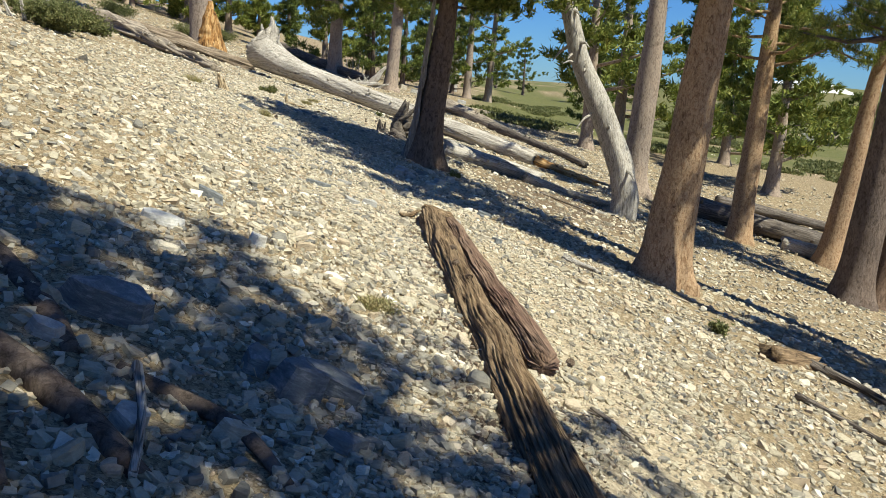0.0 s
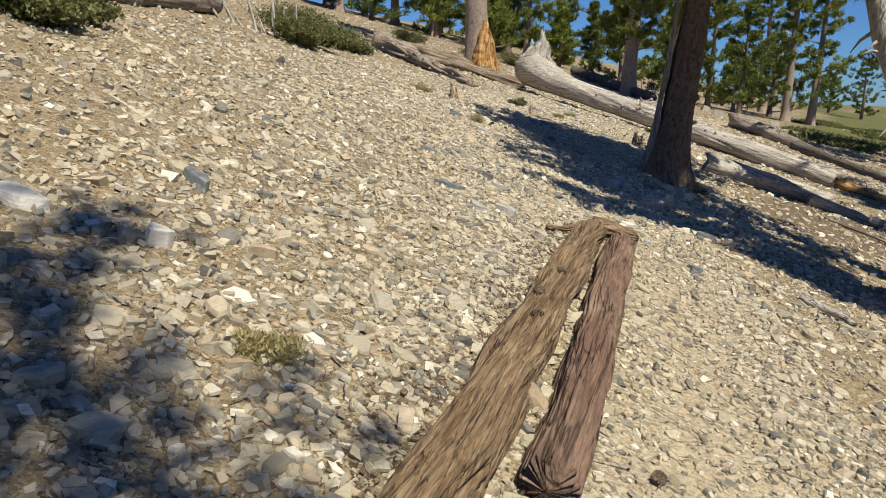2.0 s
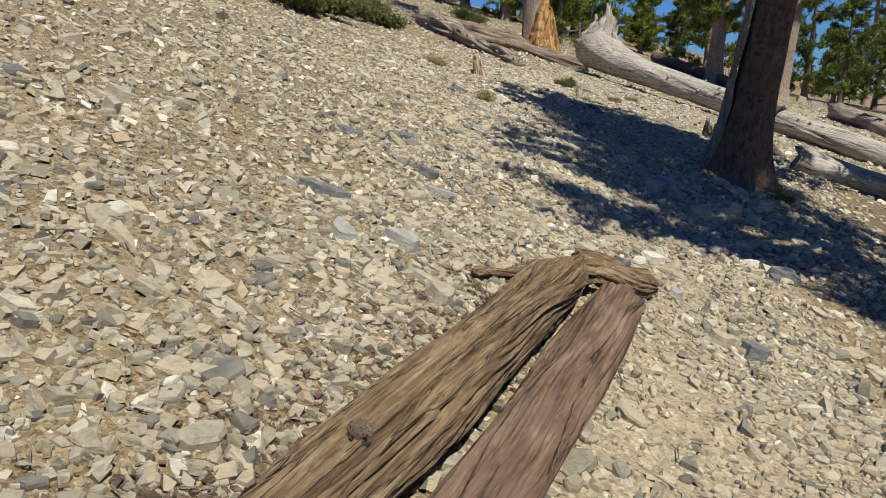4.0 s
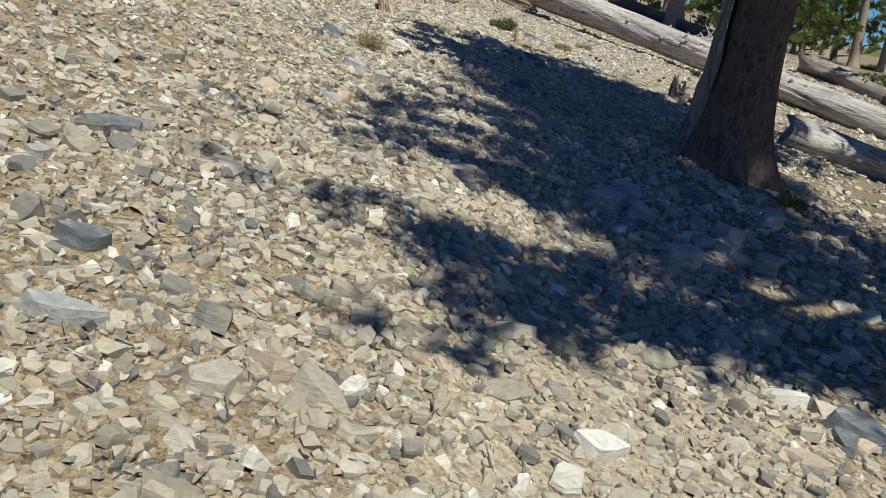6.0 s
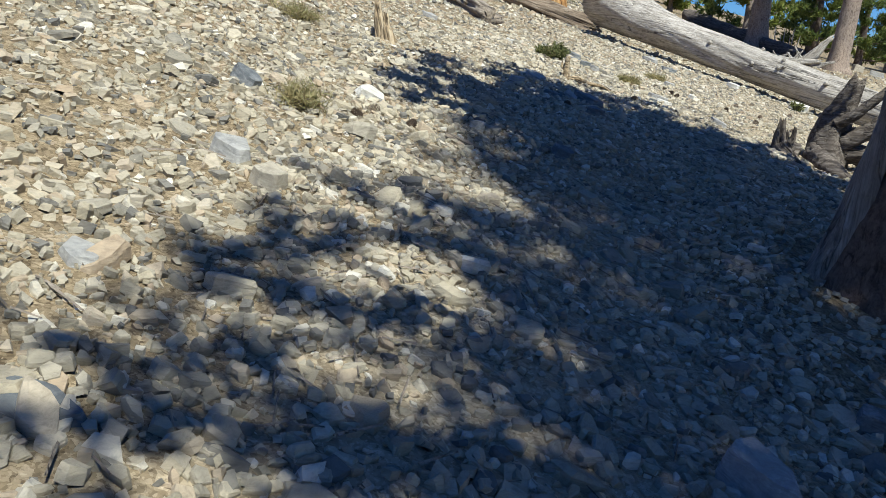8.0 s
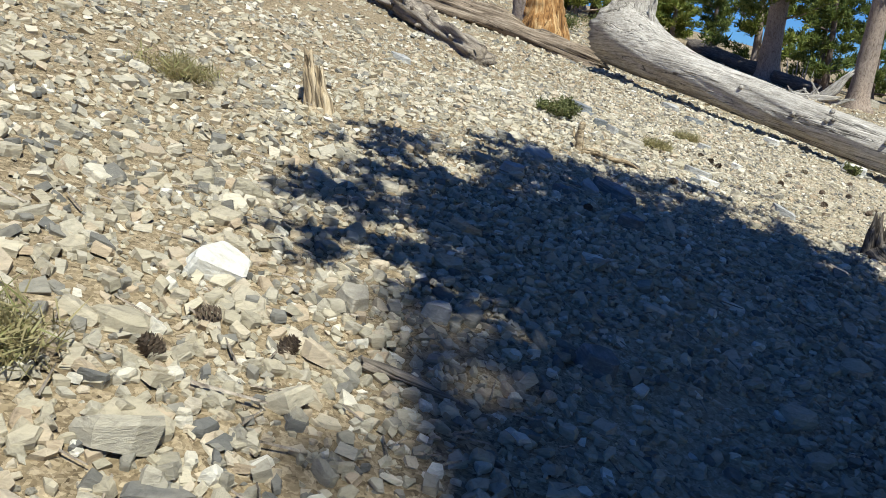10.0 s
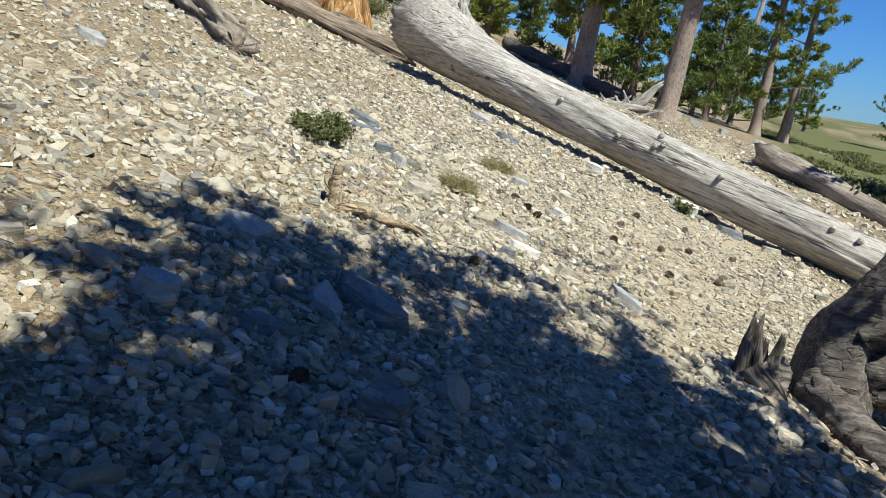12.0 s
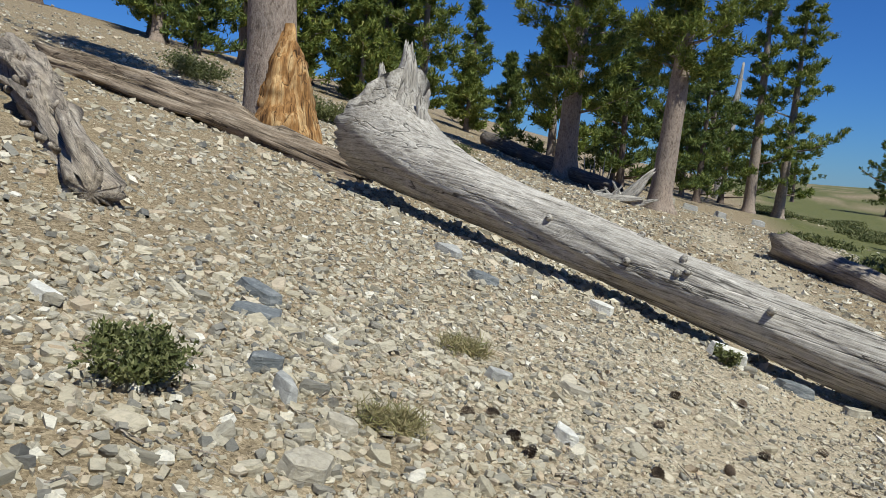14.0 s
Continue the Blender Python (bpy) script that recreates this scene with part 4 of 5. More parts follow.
hewn_log("wood_block", "short grooved brown block at the end of the trail logs", (-0.04, 9.72), (0.10, 9.95), 0.06, 0.07, FIBRE, (0.13, 0.10), 17, 0.85, 4.0, 0.30, 0.2, 0.0, 0.0, 0.5, 48)
hewn_log("root_piece", "curved fibrous root piece beside the trail log", (-0.30, 9.22), (-0.22, 9.80), 0.028, 0.018, FIBRE, (0.05, 0.05), 14, 0.8, 2.5, 0.3, 0.3, 0.06, 0.2, 0.6, 40)
hewn_log("root_piece", "curved fibrous root piece beside the trail log", (-0.36, 9.30), (-0.24, 9.86), 0.018, 0.012, FIBRE, (0.04, 0.04), 15, 0.8, 2.5, 0.3, 0.3, 0.05, 0.2, 0.6, 32)
log_thing("fallen_log", "grey log lying behind the leaning pine", (0.2, 20.6), (2.5, 20.6), 0.25, 0.18, SILVER, (None, None), 10, 16, 0.25, 0.15, 0.1, 0.4, None, 6)
log_thing("fallen_log", "thin grey log pointing at the bleached snag", (2.2, 20.1), (4.3, 20.3), 0.14, 0.08, SILVER, (None, None), 15, 12, 0.25, 0.15, 0.1, 0.4, None, 4)
log_thing("fallen_log", "dark thin fallen trunk with branch stubs", (2.2, 35.0), (5.2, 29.0), 0.20, 0.12, DARKWOOD, (None, None), 16, 12, 0.3, 0.15, 0.1, 0.4, None, 10)
log_thing("fallen_log", "thick dark fallen trunk below the trail", (6.8, 24.2), (11.6, 22.2), 0.36, 0.30, DARKWOOD, (None, None), 17, 16, 0.25, 0.15, 0.1, 0.4, None, 4)
log_thing("fallen_log", "pale bare log below the trail", (9.4, 21.6), (12.6, 20.6), 0.22, 0.16, SILVER, (None, None), 18, 14, 0.25, 0.15, 0.1, 0.4, None, 4)
log_thing("fallen_log", "long dark log among the pines", (9.5, 27.5), (16.5, 26.0), 0.2, 0.14, DARKWOOD, (None, None), 19, 12, 0.25, 0.15, 0.1)
log_thing("fallen_log", "short split grey-brown log beyond the trail", (-0.1, 39.8), (2.6, 35.2), 0.36, 0.22, GREYBROWN, (0.3, 0.1), 20, 18, 0.3, 0.25, 0.1, 0.5, None, 4)
log_thing("fallen_log", "dark fallen trunk up the slope", (-11.5, 59.0), (-4.6, 50.0), 0.36, 0.28, DARKWOOD, (None, None), 21, 14, 0.25, 0.15, 0.2)
log_thing("fallen_log", "grey log with branches up the slope", (-7.6, 10.8), (-11.5, 19.5), 0.32, 0.22, GREYBROWN, (None, None), 22, 16, 0.3, 0.2, 0.2, 0.4, None, 8)
log_thing("rotten_wood", "crumbling red-brown rotten wood on the slope", (3.95, 8.95), (4.75, 9.55), 0.14, 0.10, FIBRE, (0.02, 0.02), 23, 14, 0.6, 0.4, 0.0, 0.8)
for k, (a, b, r) in enumerate([((1.0, 4.6), (1.27, 4.25), 0.022), ((3.55, 7.35), (4.3, 6.8), 0.035), ((1.75, 10.65), (2.15, 10.35), 0.05), ((2.0, 11.0), (3.6, 11.0), 0.02), ((4.6, 9.4), (5.4, 8.4), 0.06),
                               ((-0.3, 8.85), (-0.12, 9.02), 0.012), ((-2.84, 16.45), (-2.5, 16.62), 0.02), ((-3.6, 21.6), (-3.25, 21.75), 0.02), ((3.6, 18.4), (4.3, 18.9), 0.05), ((2.4, 18.7), (3.5, 17.9), 0.03), ((4.9, 17.9), (4.2, 18.6), 0.035)]):
    log_thing("stick", "weathered broken stick lying on the stones", a, b, r, r * 0.5, (GREYBROWN, DARKWOOD, SILVER)[k % 3], (r, r * 0.6), 70 + k, 7, 0.3, 0.1, 0.03 + 0.02 * (k % 3), 0.6, None, 2, "sticks on the slope")


def in_tree(tree, ob):
    """Hang a part that was posed in the world under a tree."""
    ob.parent = tree
    ob.matrix_basis = Matrix.Translation(-tree.location) @ ob.matrix_world
    for key in ("category", "group"):
        if key in ob.keys():
            del ob[key]


for k, (a, b, r0, r1) in enumerate([((-2.1, 3.5), (-1.25, 2.75), 0.07, 0.035), ((-1.9, 2.7), (-0.80, 2.14), 0.075, 0.03), ((-1.1, 2.8), (-0.42, 2.42), 0.04, 0.02), ((-1.75, 2.45), (-1.05, 1.85), 0.07, 0.04)]):
    in_tree(ROOTED, log_thing("root", "dark gnarled surface root", a, b, r0, r1, BARK_DARK, (0.0, -0.01), 90 + k, 12, 0.4, 0.2, 0.08))
log_thing("stick", "grey weathered stick in the shade", (-1.03, 2.78), (-0.78, 2.06), 0.022, 0.014, SILVER, (0.05, 0.05), 95, 8, 0.3, 0.15, 0.02)


def shell_patch(tree, name, material, label, centre, half, low, high, radius, seed, rough=0.06, steps=26, lean=0.0):
    """A patch on a trunk, from angle centre - half to centre + half; radius(z, s) with s from -1 to 1."""
    bm = bmesh.new()
    rows, cols = steps, 16
    grid = []
    for i in range(rows + 1):
        z = low + (high - low) * i / rows
        w = half * (1 - 0.85 * (i / rows) ** 2.5)
        line = []
        for j in range(cols + 1):
            s = -1 + 2 * j / cols
            a = centre + w * s + 0.12 * fnoise((z * 2, seed, s), 1.5)
            r = radius(z, s) + rough * fnoise((a * 3, z * 0.9, seed), 1.6) + rough * 1.1 * abs(fnoise((a * 9, z * 0.5, seed), 1.5))
            line.append(bm.verts.new((math.cos(a) * r + lean * z, math.sin(a) * r, z)))
        grid.append(line)
    for g0, g1 in zip(grid, grid[1:]):
        for j in range(cols):
            bm.faces.new((g0[j], g0[j + 1], g1[j + 1], g1[j]))
    turn = pose(0, 0, 0, 0, 90, 0)
    bmesh.ops.transform(bm, matrix=turn.inverted(), verts=bm.verts[:])
    ob = part(name, bm, material, tree, label, rough < 0.1)
    ob.matrix_basis = turn
    return ob


shell_patch(WOUNDED, "rotten_wound", ORANGE, "crumbling orange rotten heartwood", radians(-26), radians(74), -0.4, 2.05, lambda z, s: 0.46 + 0.60 * max(0, 1 - z / 2.2) ** 1.1 * (1 - 0.75 * s * s) - 0.12 * s * s, 3, 0.098, 64)
shell_patch(LEANER, "bare_wood", GREYBROWN, "strip of bare weathered wood without bark", radians(200), radians(24), -0.3, 5.0, lambda z, s: 0.325 - 0.016 * z + 0.035 * (1 - s * s) + 0.30 * math.exp(-max(z, 0) / 0.35) * (1 - s * s), 5, 0.04, 40, 0.10)


def shards(name, label, x, y, pieces, material, turn=0.0, seed=1):
    """A splintered stump: each splinter a ragged tapering blade."""
    root = new(name)
    root.location = (x, y, gz(x, y) - 0.06)
    root.rotation_euler = (0, 0, radians(turn))
    for k, (a, b, w, t) in enumerate(pieces):
        a, b = Vector(a), Vector(b)
        d = (b - a)
        xx = d.normalized()
        yy = (Vector((0, -1, 0.2)).cross(xx)).normalized()
        m = Matrix((xx, yy, xx.cross(yy))).transposed().to_4x4()
        m.translation = a
        bm = bmesh.new()
        n = 12
        cs = [Vector((d.length * i / n, 0.006 * math.sin(i * 0.8 + k), 0.006 * math.sin(i + k))) for i in range(n + 1)]
        rings = tube(bm, cs, [w * (1 - 0.74 * (i / n) ** 1.2) for i in range(n + 1)], 14,
                     lambda i, ang: (abs(math.cos(ang)) ** 1.2 + 0.6 * t * abs(math.sin(ang))) * (1 + 0.5 * abs(math.cos(3 * ang)) * 0.4 + 0.35 * fnoise((i * 0.2, math.cos(ang) * 3, math.sin(ang) * 3 + seed + k), 1.5)))
        rnd = random.Random(seed * 31 + k)
        for q in rings[-1]:
            q.co.x += rnd.uniform(-0.6, 0.8) * w
        ob = part("splinter", bm, material, root, "", True)
        ob.matrix_basis = m
    return tagged(root, label, "stump")


def log_splinters(log, pieces, material, seed):
    """Ragged blades that stand up from the broken end of a log, in the log's own axes."""
    for k, (a, b, w, thick) in enumerate(pieces):
        a, b = Vector(a), Vector(b)
        d = b - a
        xx = d.normalized()
        yy = Vector((0, 1, 0)).cross(xx).normalized()
        m = Matrix((xx, yy, xx.cross(yy))).transposed().to_4x4()
        m.translation = a
        bm = bmesh.new()
        n = 10
        rings = tube(bm, [Vector((d.length * i / n, 0.02 * math.sin(i + k), 0)) for i in range(n + 1)], [w * (1 - 0.78 * (i / n) ** 1.4) for i in range(n + 1)], 14,
                     lambda i, ang: (thick * abs(math.cos(ang)) + abs(math.sin(ang)) ** 1.2) * (1 + 0.12 * fnoise((i * 0.2, math.cos(ang) * 3, math.sin(ang) * 3 + seed + k), 1.5)))
        rnd = random.Random(seed * 17 + k)
        for q in rings[-1]:
            q.co.x += rnd.uniform(-0.3, 0.5) * w
        ob = part("splinter", bm, material, log, "", True)
        ob.matrix_basis = m


log_splinters(BIGLOG, [((0.46, 0.0, 0.50), (0.26, 0.0, 1.50), 0.22, 0.7), ((0.12, -0.12, 0.55), (-0.04, -0.12, 1.16), 0.12, 0.7), ((0.36, 0.10, 0.55), (0.16, 0.12, 1.30), 0.15, 0.7), ((0.85, 0.0, 0.45), (0.66, 0.0, 0.92), 0.08, 0.7)], SPIRAL, 3)


def gnarl(name, label, x, y, limbs, material, seed, category="stump", turn=0.0, sides=26):
    """Twisted dead wood: each limb is a swelling, grooved tube with a frayed tip; limbs are (part name, radii, points)."""
    root = new(name)
    root.location = (x, y, gz(x, y) - 0.05)
    root.rotation_euler = (0, 0, radians(turn))
    for k, (piece, radii, pts) in enumerate(limbs):
        pts = [Vector(p) for p in pts]
        total = sum((b - a).length for a, b in zip(pts, pts[1:]))
        per = max(4, int(total / max(0.012, 0.25 * max(radii)) / (len(pts) - 1)))
        fine, rr = [], []
        for i in range(len(pts) - 1):
            for j in range(per):
                u = j / per
                p0, p1, p2, p3 = pts[max(i - 1, 0)], pts[i], pts[i + 1], pts[min(i + 2, len(pts) - 1)]
                fine.append(0.5 * (2 * p1 + (p2 - p0) * u + (2 * p0 - 5 * p1 + 4 * p2 - p3) * u * u + (3 * p1 - p0 - 3 * p2 + p3) * u ** 3))
                rr.append(radii[i] + (radii[i + 1] - radii[i]) * u)
        fine.append(pts[-1])
        rr.append(radii[-1])
        bm = bmesh.new()
        def shape(i, ang):
            a = ang + 0.10 * i
            return 1 + 0.30 * fnoise((i * 0.10, math.cos(a) * 1.2, math.sin(a) * 1.2 + seed + k), 1.3) - 0.22 * max(0.0, 1 - 2.2 * abs(fnoise((i * 0.05, math.cos(a) * 3.2, math.sin(a) * 3.2 + seed + k), 1.2))) ** 2
        rings = tube(bm, fine, rr, sides, shape, up=Vector((0.3, 1, 0.1)))
        way = (fine[-1] - fine[-2]).normalized()
        for j, q in enumerate(rings[-1]):
            q.co += way * radii[-1] * (0.3 + 1.6 * fnoise((math.cos(j * 0.5) * 2, j * 0.37, seed + k), 1.6))
        part(piece, bm, material, root, "", True)
    return tagged(root, label, category)


# the stump's dark wood also carries the shade of the pine crown
gnarl("splintered_stump", "dark splintered uprooted stump with sharp upright shards", -1.42, 22.15,
      [("trunk", (0.27, 0.25, 0.20, 0.13, 0.08), [(0.34, 0.1, -0.20), (0.30, 0.1, 0.12), (0.32, 0.1, 0.40), (0.42, 0.1, 0.68), (0.50, 0.08, 0.92)]),
       ("arm", (0.12, 0.10, 0.075, 0.05), [(0.45, 0.05, 0.25), (0.72, 0.0, 0.42), (0.95, 0.0, 0.66), (1.12, -0.02, 0.74)]),
       ("arm", (0.07, 0.055, 0.04), [(0.38, -0.05, 0.45), (0.62, -0.1, 0.66), (0.80, -0.1, 0.86)]),
       ("root", (0.16, 0.12, 0.09, 0.05), [(0.20, -0.05, 0.10), (0.35, -0.40, 0.05), (0.62, -0.75, -0.10), (0.95, -1.0, -0.30)]),
       ("root", (0.10, 0.08, 0.05), [(-0.02, -0.02, 0.15), (-0.05, -0.28, 0.02), (0.20, -0.60, -0.06)]),
       ("root", (0.14, 0.11, 0.06), [(0.45, 0.1, 0.15), (0.85, 0.05, 0.10), (1.25, -0.1, -0.25)])], DARKWOOD, 4)
# silver wood drawn in the dark material, for the shade it stands in
shards("split_shard", "splintered shard with a jagged top beside a stump, silver wood darkened as in shade", -1.62, 22.05,
       [((0.02, 0, -0.15), (0.03, 0.02, 0.36), 0.11, 0.3), ((0.10, 0.02, -0.1), (0.08, 0.02, 0.27), 0.10, 0.3), ((0.12, -0.03, -0.1), (0.16, -0.03, 0.33), 0.06, 0.4), ((0.02, -0.08, 0.15), (0.22, -0.28, -0.06), 0.07, 0.4)], DARKWOOD, 14, 4)
shards("uprooted_stump", "pale splintered roots at the foot of a pine", -4.1, 48.2,
       [((-0.2, 0, 0), (0.75, 0, 1.15), 0.24, 0.5), ((-0.3, 0, 0), (-0.75, 0.1, 0.5), 0.09, 0.6), ((-0.1, 0, 0.1), (-0.5, 0, 0.75), 0.08, 0.6), ((-1.1, 0, 0.1), (0.5, -0.2, 0.25), 0.20, 0.8), ((-1.4, 0.2, 0.1), (-0.7, 0.2, 0.5), 0.10, 0.6),
        ((-0.9, 0, 0.0), (-1.3, 0, 0.55), 0.07, 0.6), ((0.2, -0.1, 0.0), (1.0, -0.2, 0.25), 0.12, 0.7), ((-0.6, -0.1, 0.1), (-0.2, -0.1, 0.6), 0.09, 0.6)], SILVER, 0, 5)
shards("dead_bush", "pale dead branches beside a pine", -5.6, 53.2,
       [((0.1 * k - 0.5, 0, 0), (0.14 * k - 0.7, 0.1, 0.9 + 0.4 * math.sin(k * 2.1)), 0.035, 0.6) for k in range(10)], SILVER, 0, 6)
shards("dry_stub", "pale split stub of dry wood", -4.95, 18.95, [((0, 0, -0.05), (-0.12, 0.05, 0.42), 0.09, 0.4), ((0.08, 0, -0.05), (0.0, 0.02, 0.30), 0.08, 0.5), ((0.0, -0.06, 0), (0.20, -0.2, 0.02), 0.07, 0.6)], TANWOOD, 0, 7)
gnarl("dry_stub", "twisted dry stub with a surface root", -3.93, 21.36,
      [("stem", (0.045, 0.040, 0.036, 0.030), [(0.0, 0, -0.05), (-0.02, 0, 0.09), (-0.035, 0, 0.20), (-0.02, 0, 0.31)]),
       ("spur", (0.020, 0.016, 0.008), [(-0.03, 0, 0.14), (-0.085, 0, 0.20), (-0.09, 0, 0.26)]),
       ("root", (0.034, 0.026, 0.022, 0.016, 0.009), [(0.0, 0, 0.06), (0.10, 0.03, 0.075), (0.22, 0.12, 0.02), (0.34, 0.22, 0.0), (0.44, 0.27, -0.06)]),
       ("root", (0.022, 0.016, 0.009), [(0.02, 0, 0.03), (0.06, -0.09, -0.01), (0.10, -0.17, -0.03)]),
       ("root", (0.024, 0.016, 0.009), [(0.0, 0, 0.03), (-0.09, -0.03, 0.03), (-0.13, 0.05, 0.03)])], TANWOOD, 8, "stub", 0.0, 14)
shards("dead_bush", "grey dead branches on a low bush", -9.6, 18.9, [((0.25 * k - 1.0, 0, 0), (0.35 * k - 1.7, 0.1, 0.9 + 0.4 * math.sin(k * 2.7)), 0.045, 0.7) for k in range(8)], SILVER, 0, 9)

